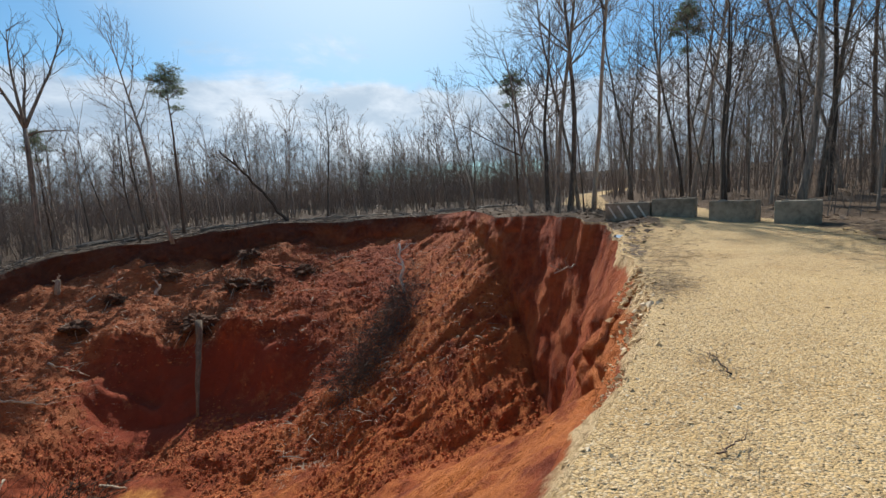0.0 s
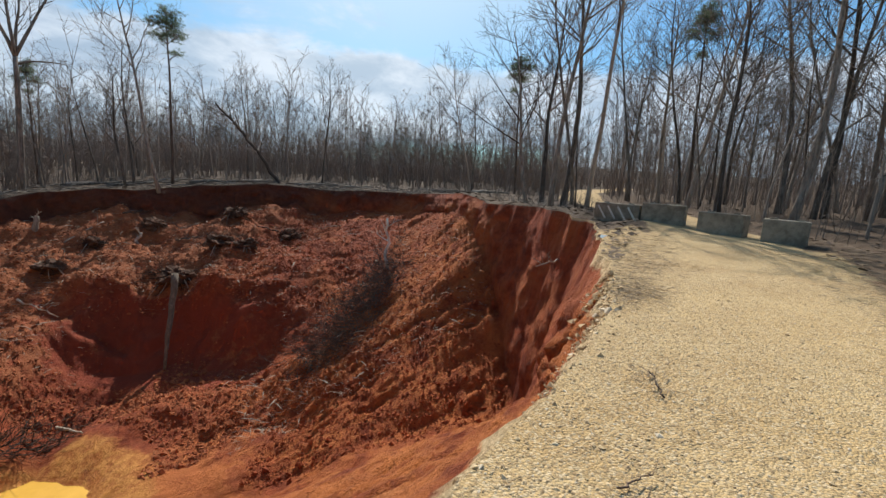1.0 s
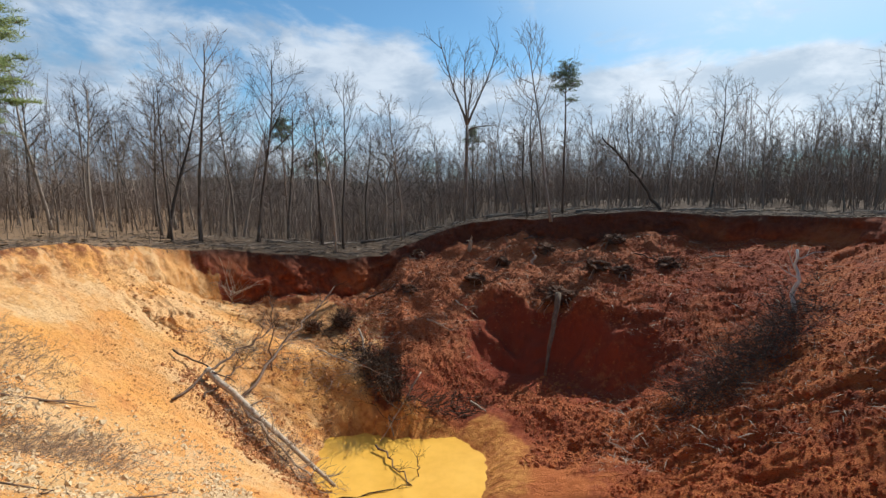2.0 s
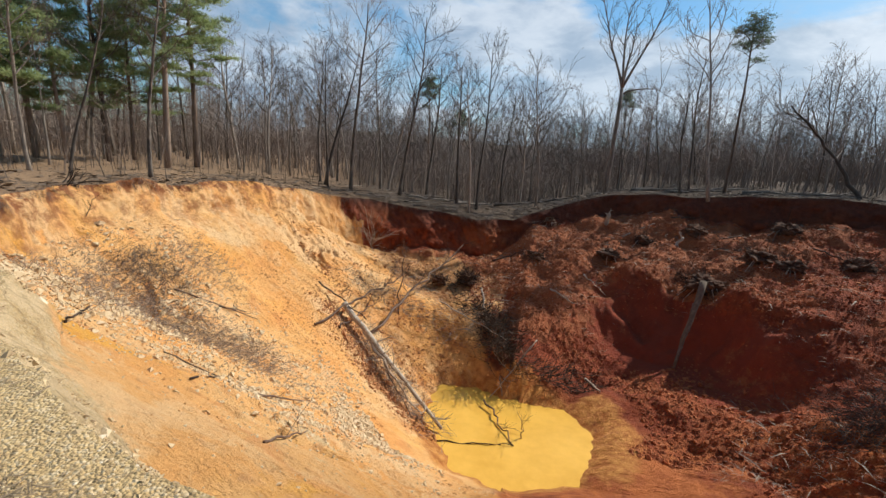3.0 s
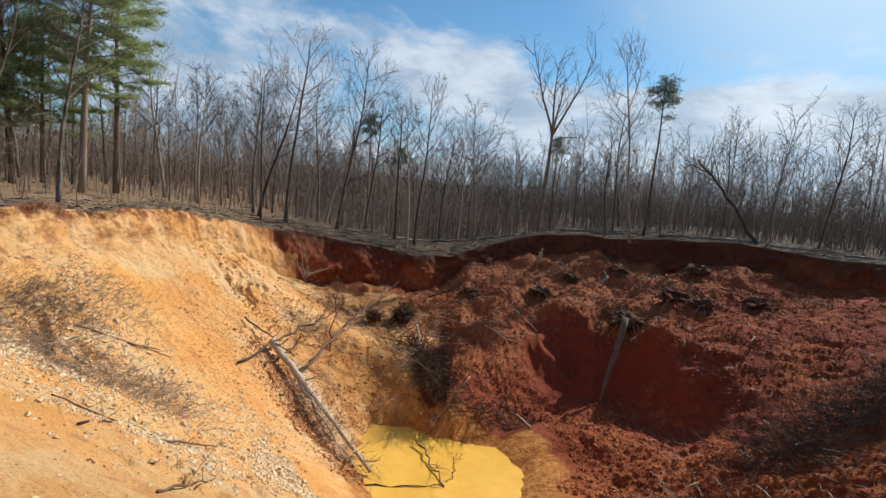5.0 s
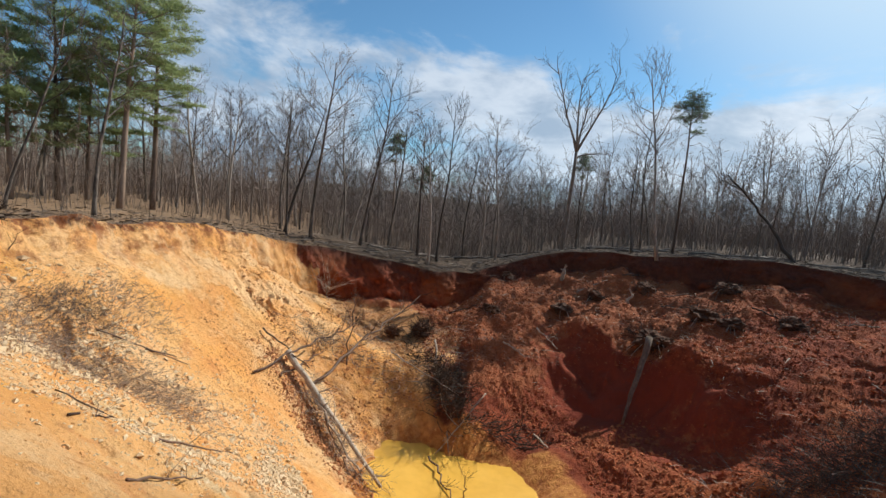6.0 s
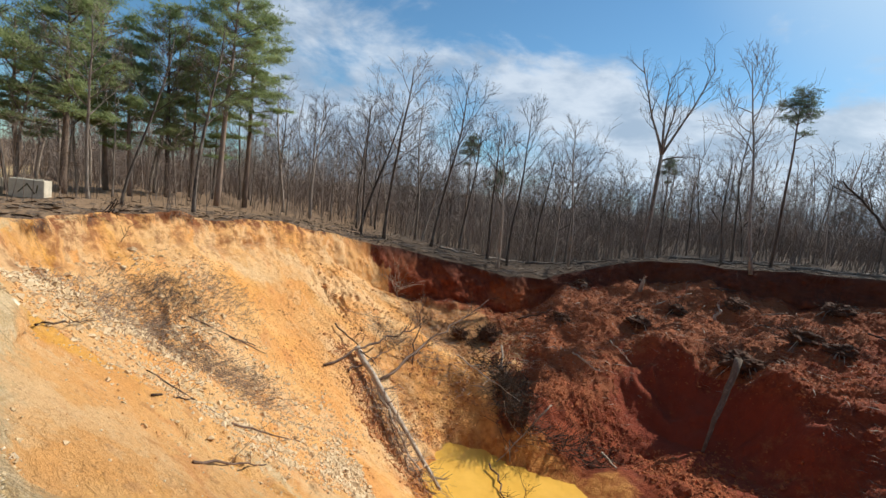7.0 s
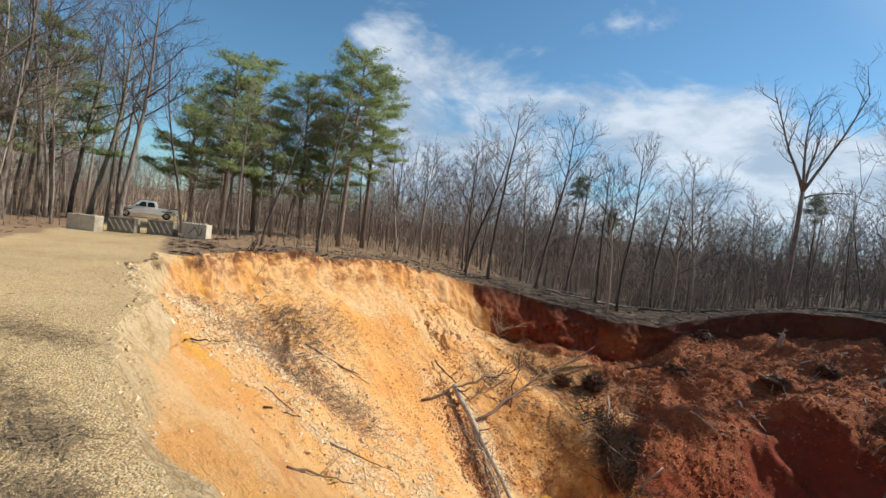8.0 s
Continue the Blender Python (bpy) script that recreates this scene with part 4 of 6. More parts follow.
def sapling(seed, height, stem=0.028, twig=0.013, twigs=9):
    """A thin stem with upright twigs, as vertices and triangles."""
    rng = random.Random(seed)
    vs, ts = [], []

    def sliver(p, q, w):
        side = (q - p).orthogonal().normalized() * w
        side = Matrix.Rotation(rng.uniform(0, 6.28), 3, (q - p).normalized()) @ side
        ts.append([len(vs), len(vs) + 1, len(vs) + 2])
        vs.extend([tuple(p - side), tuple(p + side), tuple(q)])

    for _ in range(rng.choice((1, 2, 3))):
        foot = Vector((rng.gauss(0, 0.25), rng.gauss(0, 0.25), -0.2))
        tip = foot + Vector((rng.gauss(0, 0.12), rng.gauss(0, 0.12), 1)) * height * rng.uniform(0.7, 1.1)
        sliver(foot, tip, stem)
        sliver(foot, tip, stem)
        for _ in range(twigs):
            f = rng.uniform(0.2, 0.95)
            p = foot.lerp(tip, f)
            d = Vector((rng.gauss(0, 1), rng.gauss(0, 1), rng.gauss(0.9, 0.4))).normalized() * height * rng.uniform(0.1, 0.28)
            sliver(p, p + d, twig)
    return np.array(vs), np.array(ts)


def woods(shapes, count, seed, place, size):
    """Many copies of simple trees, as pieces for one mesh."""
    rng, out = random.Random(seed), []
    while len(out) < count:
        x, y, az = place(rng)
        if x is None:
            continue
        v, t = shapes[rng.randrange(len(shapes))]
        a, s = rng.uniform(0, 6.28), size(rng, az)
        c, q = math.cos(a) * s, math.sin(a) * s
        lx, ly = rng.gauss(0, 0.05), rng.gauss(0, 0.05)
        out.append((np.stack([v[:, 0] * c - v[:, 1] * q + x + lx * v[:, 2], v[:, 0] * q + v[:, 1] * c + y + ly * v[:, 2], v[:, 2] * s + ground_z(x, y)], -1), t))
    return out


def far_place(rng):
    az, d = rng.uniform(-112, 135), 50 + 125 * rng.random() ** 1.15
    x, y = polar(az, d)
    if float(road_at(np.array(x), np.array(y))) > 0.05 or math.hypot(x - MID[0], y - MID[1]) < 35 or (az > 58 and rng.random() < 0.12):
        return None, None, None
    return x, y, az


def brush_place(rng):
    az, d = rng.uniform(-100, 125), 20 + 95 * rng.random() ** 0.8
    x, y = polar(az, d)
    dx, dy = x - MID[0], y - MID[1]
    rr = float(rim_at(np.array(math.degrees(math.atan2(dy, dx))))[0])
    if math.hypot(dx, dy) < rr + rng.uniform(1.0, 9.0) or float(road_at(np.array(x), np.array(y))) > 0.02 or abs(x) + abs(y) < 14:
        return None, None, None
    return x, y, az


shapes = [low_tree(60 + n, 12.0, 0.085, 11, 7, 0.24) for n in range(8)]
pieces = woods(shapes, 2100, 9, far_place, lambda rng, az: rng.uniform(0.6, 1.05) * (1 + 0.35 * float(smooth(az, 55, 70))))
shapes = [sapling(40 + n, 10.5, 0.07, 0.035, 18) for n in range(14)]


def hill_place(rng):
    az, d = rng.uniform(-112, 135), rng.uniform(70, 200)
    x, y = polar(az, d)
    return (None, None, None) if float(road_at(np.array(x), np.array(y))) > 0.05 else (x, y, az)


pieces += woods(shapes, 3000, 12, hill_place, lambda rng, az: rng.uniform(0.6, 1.15))
tagged(joined("far_woods", pieces, FAR_TWIG), "distant leafless woods of many thin grey trunks", "woods", kind="stuff")



def band_place(rng):
    az, d = rng.uniform(-60, 75), rng.uniform(55, 120)
    x, y = polar(az, d)
    return (None, None, None) if float(road_at(np.array(x), np.array(y))) > 0.05 else (x, y, az)


shapes = [sapling(120 + n, 5.0, 0.035, 0.022, 12) for n in range(10)]
pieces = woods(shapes, 4200, 15, band_place, lambda rng, az: rng.uniform(0.6, 1.3))
# thicket colour is lightened too, for the haze in the distance
tagged(joined("far_thicket", pieces, surface("far thicket", plain_surface((0.16, 0.124, 0.10), (0.36, 0.285, 0.23), 0.4))), "dense brown leafless thicket under the distant trees", "thicket", kind="stuff")

shapes = [sapling(80 + n, 4.6, 0.018, 0.010, 11) for n in range(14)]
pieces = woods(shapes, 7500, 10, brush_place, lambda rng, az: rng.uniform(0.3, 1.35) ** 1.3)
pieces += woods(shapes, 3500, 14, brush_place, lambda rng, az: rng.uniform(0.16, 0.42))
tagged(joined("undergrowth", pieces, BRUSH), "thin leafless saplings and brush under the trees", "undergrowth", kind="stuff")


# ---- concrete road blocks ----
def bevelled_box(size, edge=0.03, segments=2):
    bm = bmesh.new()
    bmesh.ops.create_cube(bm, size=1.0)
    bmesh.ops.scale(bm, vec=size, verts=bm.verts)
    bmesh.ops.bevel(bm, geom=bm.edges[:], offset=edge, segments=segments, affect="EDGES", profile=0.6)
    return bm


def road_block(ax, ay, bx, by, label, marks="", stone=None):
    """A concrete barrier block whose front foot runs from a to b."""
    a, b = Vector((ax, ay, 0)), Vector((bx, by, 0))
    along = (b - a).normalized()
    back = Vector((along.y, -along.x, 0))
    if back.dot(a) < 0:
        back = -back
    length = (b - a).length
    block = new("road_block")
    mid = (a + b) / 2 + back * 0.3
    foot = min(ground_z(mid.x - along.x * length * f, mid.y - along.y * length * f) for f in (-0.4, 0, 0.4)) - 0.03
    block.matrix_basis = Matrix.Translation((mid.x, mid.y, foot)) @ Matrix.Rotation(math.atan2(along.y, along.x), 4, "Z")
    sign = -1.0 if (Matrix.Rotation(math.atan2(along.y, along.x), 3, "Z") @ Vector((0, 1, 0))).dot(back) > 0 else 1.0
    bm = bevelled_box((length, 0.6, 0.8), 0.035)
    bmesh.ops.translate(bm, vec=(0, 0, 0.4), verts=bm.verts)
    part("body", bm, stone or CONCRETE, block)
    for s in (-0.28, 0.28):
        bm = bevelled_box((0.22, 0.09, 0.05), 0.012)
        bmesh.ops.translate(bm, vec=(s * length, 0, 0.82), verts=bm.verts)
        part("lifting_loop", bm, stone or CONCRETE, block)
    if marks == "stripes":
        for k in range(4):
            bm = bevelled_box((0.07, 0.012, 0.62), 0.002, 1)
            bmesh.ops.rotate(bm, cent=(0, 0, 0), matrix=Matrix.Rotation(radians(32) * sign, 3, "Y"), verts=bm.verts)
            bmesh.ops.translate(bm, vec=((k - 1.5) * length * 0.22, sign * 0.304, 0.42), verts=bm.verts)
            part("painted_stripe", bm, PAINT_PALE, block)
    if marks == "spray":
        for dx, turn, size in ((-0.1, 40, 0.5), (0.12, -35, 0.55), (0.3, 8, 0.35)):
            bm = bevelled_box((0.05, 0.012, size), 0.002, 1)
            bmesh.ops.rotate(bm, cent=(0, 0, 0), matrix=Matrix.Rotation(radians(turn), 3, "Y"), verts=bm.verts)
            bmesh.ops.translate(bm, vec=(dx * length, sign * 0.304, 0.42), verts=bm.verts)
            part("sprayed_mark", bm, SPRAY, block)
    return tagged(block, label, "barrier", "concrete blocks across the road")


E0, E8 = (-1.16, 0.56), (1.58, -0.07)
for a0, d0, a1, d1, mk, text in [(74.3, 21.0, 79.2, 20.6, "stripes", "weathered concrete block with faded diagonal stripes across the road"), (79.35, 20.5, 83.7, 20.2, "", "weathered concrete block laid across the sandy road"),
                                 (85.0, 19.7, 89.2, 19.2, "", "weathered concrete block laid across the sandy road"), (90.8, 18.6, 94.6, 18.6, "", "weathered concrete block turned at the roadside")]:
    road_block(*polar(a0, d0, E0), *polar(a1, d1, E0), text, mk)
for a0, d0, a1, d1, mk, text in [(-67.7, 28.0, -65.5, 27.2, "", "pale sunlit concrete block at the roadside"), (-64.5, 28.6, -62.2, 28.0, "stripes", "concrete block with pale diagonal stripes across the road"),
                                 (-61.1, 28.2, -58.7, 27.6, "stripes", "concrete block with pale diagonal stripes across the road"), (-57.9, 27.4, -55.5, 26.8, "spray", "pale concrete block with dark sprayed marks")]:
    road_block(*polar(a0, d0, E8), *polar(a1, d1, E8), text, mk, None if mk == "stripes" else CONCRETE_SUNLIT)


# ---- things in the sinkhole ----
def pit_place(x, y, up=0.0):
    dx, dy = x - MID[0], y - MID[1]
    return Vector((x, y, float(pit_z(np.array(math.degrees(math.atan2(dy, dx))), np.array(math.hypot(dx, dy)))) + up))


def spot(x, y, up=0.0):
    """A place on the ground or in the pit."""
    dx, dy = x - MID[0], y - MID[1]
    th = math.degrees(math.atan2(dy, dx))
    rr = float(rim_at(np.array(th))[0])
    return pit_place(x, y, up) if math.hypot(dx, dy) < rr - 0.4 - 0.25 * float(around(DROP, th)) else Vector((x, y, ground_z(x, y) + up))


def wood_line(name, ends, radius, label, material, seed, twigs=0, wander=0.03, sides=7, category="log", steps=9, group="", taper=0.45, spread=1.2, bow=0.0):
    """A fallen stem through the given ends, with side branches."""
    rng = random.Random(seed)
    thing = new(name)
    a, b = ends
    thing.location = a
    pts = []
    for k in range(steps + 1):
        f = k / steps
        p = (b - a) * f + Vector((0, 0, bow * math.sin(math.pi * f)))
        pts.append(p + Vector((rng.gauss(0, 1), rng.gauss(0, 1), rng.gauss(0, 0.6))) * wander * (0 if k in (0, steps) else 1))
    stem = bmesh.new()
    lofted(stem, pts, [radius * (1 - (1 - taper) * k / steps) * rng.uniform(0.92, 1.08) for k in range(steps + 1)], sides)
    part("stem", stem, material, thing, shade=True)
    for k in range(twigs):
        bm = bmesh.new()
        f = rng.uniform(0.3, 1.0) * steps
        i = min(int(f), steps - 1)
        along = (pts[i + 1] - pts[i]).normalized()
        way = side_way(along, rng.uniform(0.4, 1.1), rng.uniform(0, 6.28))
        way.z = abs(way.z) * 0.8
        branch(bm, pts[i].lerp(pts[i + 1], f - i), way, spread * rng.uniform(0.5, 1.2), radius * 0.35, 1, rng, 3, min(1.0, radius / 0.05))
        part("side_branch", bm, material, thing)
    return tagged(thing, label, category, group)


def root_ball(x, y, size, label, seed, up=0.0, roots=26, hang=0.0, material=None, pale=6, flat=0.55):
    """An upturned clump of roots and soil."""
    rng = random.Random(seed)
    ball = new("root_ball")
    ball.location = spot(x, y, up)
    bm = bmesh.new()
    bmesh.ops.create_icosphere(bm, subdivisions=4, radius=size * 0.8)
    for v in bm.verts:
        n = noise.fractal(v.co * (1.8 / size) + Vector((seed, 0, 0)), 0.7, 2.1, 6)
        v.co *= 1 + 0.6 * n
        v.co.z *= flat
    part("soil_clump", bm, material or CLOD_DARK, ball, "crumbly dark soil held by roots")
    bm = bmesh.new()
    for _ in range(int(roots * 2.2)):
        d = Vector((rng.gauss(0, 1), rng.gauss(0, 1), rng.gauss(0.1, 0.7))).normalized()
        branch(bm, Vector((d.x, d.y, d.z * 0.6)) * size * rng.uniform(0.3, 0.75), d + Vector((rng.gauss(0, 0.4), rng.gauss(0, 0.4), -hang)), size * rng.uniform(0.4, 1.2), 0.02 * (0.5 + size * 0.4), 1, rng, 4, 0.8)
    tagged(part("root_tangle", bm, ROOT, ball, "tangled dark roots"), kind="stuff")
    for k in range(pale):
        d = Vector((rng.gauss(0, 1), rng.gauss(-0.6, 1), 0)).normalized()
        bm = bmesh.new()
        line = limb_points(d * size * 0.7, d + Vector((0, 0, -0.7)), size * rng.uniform(0.8, 1.6), 0.25, 5, rng, -0.15)
        lofted(bm, line, [0.028 * (1 - 0.15 * i) for i in range(6)], 4)
        part("pale_root", bm, DEADWOOD, ball, "pale hanging root", True)
    return tagged(ball, label, "root ball", "root balls in the sinkhole")


def brush_pile(ends, width, height, count, length, label, seed, material, name="brush_pile", fine=1.0, stems=0):
    """A heap of thin dead branches along a line."""
    rng = random.Random(seed)
    a, b = ends
    pile = new(name)
    pile.location = a
    along = (b - a).normalized()
    bm = bmesh.new()
    for _ in range(count):
        f = rng.random()
        p = (b - a) * f + Vector((rng.gauss(0, width * 0.4), rng.gauss(0, width * 0.4), 0))
        ground = spot(a.x + p.x, a.y + p.y)
        p.z = ground.z - a.z + abs(rng.gauss(0, height * 0.5))
        way = along * rng.uniform(0.2, 1.0) + Vector((rng.gauss(0, 0.5), rng.gauss(0, 0.5), rng.gauss(0.1, 0.3)))
        branch(bm, p, way, length * rng.uniform(0.5, 1.2), 0.025 * fine, 1, rng, 4, fine)
    tagged(part("tangle", bm, material, pile), kind="stuff")
    for k in range(stems):
        bm = bmesh.new()
        shift = Vector((rng.gauss(0, width * 0.25), rng.gauss(0, width * 0.25), 0.12))
        line = [(b - a) * f + shift * (1 + f) + Vector((rng.gauss(0, 0.06), rng.gauss(0, 0.06), 0)) for f in (0.0, 0.2, 0.4, 0.6, 0.8, 0.95)]
        lofted(bm, line, [(0.085 if k == 0 else 0.05) * (1 - 0.15 * i) for i in range(6)], 6)
        part("limb", bm, DEADWOOD, pile, "bare grey limb", True)
    return tagged(pile, label, "brush pile")


CLOD_DARK = surface("dark root soil", plain_surface((0.035, 0.018, 0.011), (0.17, 0.08, 0.042), 3.0, 0.95, 0.06))
DARK_LIMB = surface("dark wet limb", bark_surface((0.05, 0.034, 0.024), (0.20, 0.13, 0.09)))
MAT_BRUSH = surface("brown flattened brush", bark_surface((0.10, 0.072, 0.054), (0.34, 0.25, 0.18)))
GREY_BRUSH = surface("grey brush", bark_surface((0.08, 0.067, 0.057), (0.28, 0.235, 0.19)))

# the log that stands against the hollow's back wall
wood_line("standing_log", (Vector((11.35, 27.1, -4.75)), Vector((9.66, 24.8, -9.25))), 0.19, "weathered log standing against the red hollow wall", LOG_WOOD, 3, 0, 0.03, taper=0.42)
root_ball(12.2, 28.9, 1.15, "dark upturned root ball over the red hollow", 4, 0.35, 34, 0.5)
# trunks slid down to the water
wood_line("fallen_log", (spot(-7.9, 21.0, 0.5), spot(-2.2, 17.9, 0.4)), 0.16, "grey fallen trunk sloping down to the muddy water", PALE_WOOD, 5, 7, 0.02, group="fallen trunks", spread=1.1)
wood_line("fallen_log", (spot(-6.6, 20.2, 0.5), spot(-2.9, 17.6, 0.25)), 0.07, "thin grey fallen trunk beside a thicker one", PALE_WOOD, 6, 9, 0.06, group="fallen trunks")
wood_line("fallen_log", (spot(-6.2, 20.4, 0.2), spot(-3.6, 17.6, 0.2)), 0.045, "thin grey fallen trunk beside a thicker one", DEADWOOD, 7, 10, 0.06, group="fallen trunks")
brush_pile((spot(-7.0, 20.4, 0.1), spot(-2.8, 17.7, 0.1)), 1.1, 0.4, 240, 0.9, "tangle of dark brush beside the fallen trunks", 8, MAT_BRUSH, "brush_pile", 0.6)
# long dark limbs across the orange bank
wood_line("fallen_limb", (spot(-6.5, 20.76, 0.15), Vector((-3.2, 34.6, -5.3))), 0.085, "long dark fallen limb across the orange bank", DARK_LIMB, 9, 14, 0.14, category="branch", taper=0.3, steps=16)
wood_line("fallen_limb", (spot(-8.4, 18.6, 0.12), Vector((-6.1, 26.4, -5.9))), 0.065, "dark broken limb resting on a hump of roots", DARK_LIMB, 10, 9, 0.1, category="branch", steps=12)
wood_line("fallen_limb", (spot(-7.6, 19.6, 0.1), spot(-6.9, 23.2, 0.7)), 0.05, "short dark limb beside the fallen trunk", DARK_LIMB, 14, 5, 0.08, category="branch")
wood_line("fallen_limb", (spot(-9.4, 21.4, 0.2), spot(-6.6, 20.6, 0.9)), 0.045, "short dark broken limb", DARK_LIMB, 11, 4, 0.06, category="branch")
wood_line("upright_twig", (spot(-5.9, 24.6, -0.1), Vector((-5.95, 24.9, -4.0))), 0.045, "thin upright stem with fine side shoots", DARK_LIMB, 12, 9, 0.08, category="branch", spread=1.0)
wood_line("dead_sapling", (spot(-10.2, 33.2, -0.2), spot(-9.6, 31.6, 1.6)), 0.05, "pale drooping dead sapling before the red cliff", DEADWOOD, 13, 16, 0.1, category="branch", spread=1.8)
brush_pile((spot(-9.0, 24.4, 0.05), spot(-4.6, 25.8, 0.05)), 1.0, 0.25, 150, 0.8, "mat of grey roots and twigs on the orange bank", 15, GREY_BRUSH, "root_mat", 0.6)
root_ball(-4.4, 30.4, 0.5, "dark bushy root clump on the bank", 16, 0.4, 60, 0.0, None, 0, 0.85)
root_ball(-2.5, 31.0, 0.68, "dark bushy root clump on the bank", 17, 0.5, 80, 0.0, None, 0, 0.9)
wood_line("leaning_pole", (spot(-1.4, 29.6, 0.5), spot(0.4, 21.3, 0.3)), 0.075, "thin pale pole slid down the bank to the water", DEADWOOD, 18, 6, 0.09, category="branch", spread=1.5)
wood_line("leaning_pole", (spot(2.0, 23.4, 1.1), spot(-0.3, 21.3, 0.2)), 0.05, "thin pale pole leaning over the roots", DEADWOOD, 19, 4, 0.05, category="branch")
wood_line("leaning_pole", (spot(4.7, 23.0, 0.7), spot(5.2, 21.7, 0.05)), 0.075, "short brown pole leaning against the bank", LOG_WOOD, 20, 0, 0.03, category="branch")
wood_line("leaning_pole", (spot(-3.8, 27.0, 0.5), spot(0.6, 23.6, 0.5)), 0.045, "thin pale pole lying across the bank", DEADWOOD, 21, 5, 0.06, category="branch")
brush_pile((spot(-1.2, 27.0, 0.2), spot(0.6, 22.8, 0.2)), 1.1, 1.0, 300, 1.2, "dense dark tangle of roots above the water", 22, ROOT)
brush_pile((spot(0.9, 22.6, 0.2), spot(4.6, 22.6, 0.2)), 0.8, 0.7, 90, 1.2, "dense dark tangle of roots above the water", 23, ROOT)
brush_pile((spot(-3.2, 29.5, 0.2), spot(-0.6, 26.0, 0.2)), 1.2, 0.35, 60, 1.2, "thin brown brush strewn on the bank", 24, ROOT)
# branches in the water
wood_line("sunken_branch", (Vector((-0.5, 20.6, POOL_Z + 0.25)), Vector((0.95, 17.6, POOL_Z + 0.04))), 0.05, "dark bent branch lying in the yellow water", DARK_LIMB, 25, 4, 0.08, category="branch", spread=0.9)
wood_line("sunken_branch", (Vector((-2.3, 17.2, POOL_Z + 0.02)), Vector((0.95, 17.6, POOL_Z + 0.04))), 0.035, "dark bent branch lying in the yellow water", DARK_LIMB, 26, 0, 0.04, category="branch")
wood_line("sunken_branch", (Vector((1.3, 18.2, POOL_Z - 0.05)), Vector((1.25, 18.3, POOL_Z + 0.9))), 0.03, "thin twig standing in the yellow water", DARK_LIMB, 27, 5, 0.05, category="branch", spread=0.7)
# stumps and roots on the slump
wood_line("stump", (spot(8.4, 40.2, -0.2), spot(8.5, 40.1, 0.95)), 0.2, "broken pale stump on the slumped soil", DEADWOOD, 28, 3, 0.02, category="stump", steps=4, taper=0.7, spread=0.5)
wood_line("stump", (spot(12.5, 35.2, -0.2), spot(12.8, 35.0, 0.95)), 0.15, "split pale stump on the slumped soil", DEADWOOD, 29, 4, 0.06, category="stump", steps=4, taper=0.5, spread=0.7)
wood_line("snapped_pole", (spot(21.4, 20.0, -0.3), spot(21.5, 20.3, 3.3)), 0.13, "white snapped pole standing in the brush", PAINT_PALE, 30, 3, 0.06, category="stump", taper=0.5)
for x, y, size, seed in ((7.4, 33.4, 0.8, 31), (15.5, 29.9, 1.05, 32), (16.6, 28.6, 0.8, 33), (10.4, 36.2, 0.7, 34), (14.2, 36.4, 0.9, 35), (18.8, 33.6, 0.9, 36), (20.5, 29.0, 0.9, 37), (2.2, 33.2, 0.7, 38)):
    root_ball(x, y, size, "dark upturned root ball in the slumped red soil", seed, 0.15, 26, 0.35, None, 4)
root_ball(3.7, 40.3, 0.5, "pale torn roots hanging at the rim", 39, 0.9, 16, 0.7, CLOD_DARK, 18)
brush_pile((spot(20.4, 18.8, 0.2), spot(13.4, 17.3, 0.1)), 2.1, 0.9, 760, 1.5, "grey fallen treetop lying down the red slope", 40, GREY_BRUSH, "fallen_treetop", 0.6)
brush_pile((spot(24.0, 21.5, 0.2), spot(20.0, 19.5, 0.2)), 1.6, 0.5, 70, 1.6, "thin grey brush below the cliff", 41, GREY_BRUSH)
wood_line("wall_root", (Vector((19.3, 7.3, -1.7)), Vector((17.3, 7.9, -1.9))), 0.06, "pale root sticking out of the red wall", DEADWOOD, 42, 4, 0.08, category="root", spread=0.7)
for x, y, dx, dy, seed in ((14.2, 33.2, 1.6, -0.8, 43), (9.2, 37.6, 2.4, 0.3, 44), (17.0, 35.5, -1.8, -0.5, 45), (5.4, 31.0, 1.2, -1.6, 46), (19.2, 31.2, 1.0, -1.5, 47), (3.0, 28.4, 1.4, -0.6, 48), (12.8, 38.0, 1.8, 0.2, 49), (24.0, 27.5, -1.5, 0.6, 50), (-1.0, 35.2, 2.2, 0.4, 51)):
    wood_line("broken_branch", (spot(x, y, 0.12), spot(x + dx, y + dy, 0.2)), 0.06, "broken brown branch on the slumped soil", DARK_LIMB if seed % 2 else DEADWOOD, seed, 3, 0.06, category="branch", group="broken branches", spread=0.8)
# sticks on the orange slope
wood_line("stick", (Vector((-5.6, 4.68, -0.72)), Vector((-8.7, 8.0, -1.98))), 0.02, "dark dead branch lying below the sandy edge", DARK_LIMB, 61, 2, 0.03, category="stick", group="sticks on the slope", spread=0.4)
for ax, ay, bx, by, rad, seed in ((-3.05, 4.75, -3.6, 7.2, 0.021, 62), (-11.0, 13.2, -9.5, 15.7, 0.030, 63), (-4.9, 5.9, -5.6, 7.6, 0.021, 64), (-5.3, 8.4, -5.9, 12.6, 0.027, 65), (-6.6, 7.4, -5.6, 8.6, 0.018, 66), (-10.2, 14.4, -9.9, 15.6, 0.036, 67)):
    wood_line("stick", (spot(ax, ay, 0.06), spot(bx, by, 0.06)), rad, "dark dead stick lying on the orange slope", DARK_LIMB, seed, 2, 0.018, category="stick", group="sticks on the slope", spread=0.4)
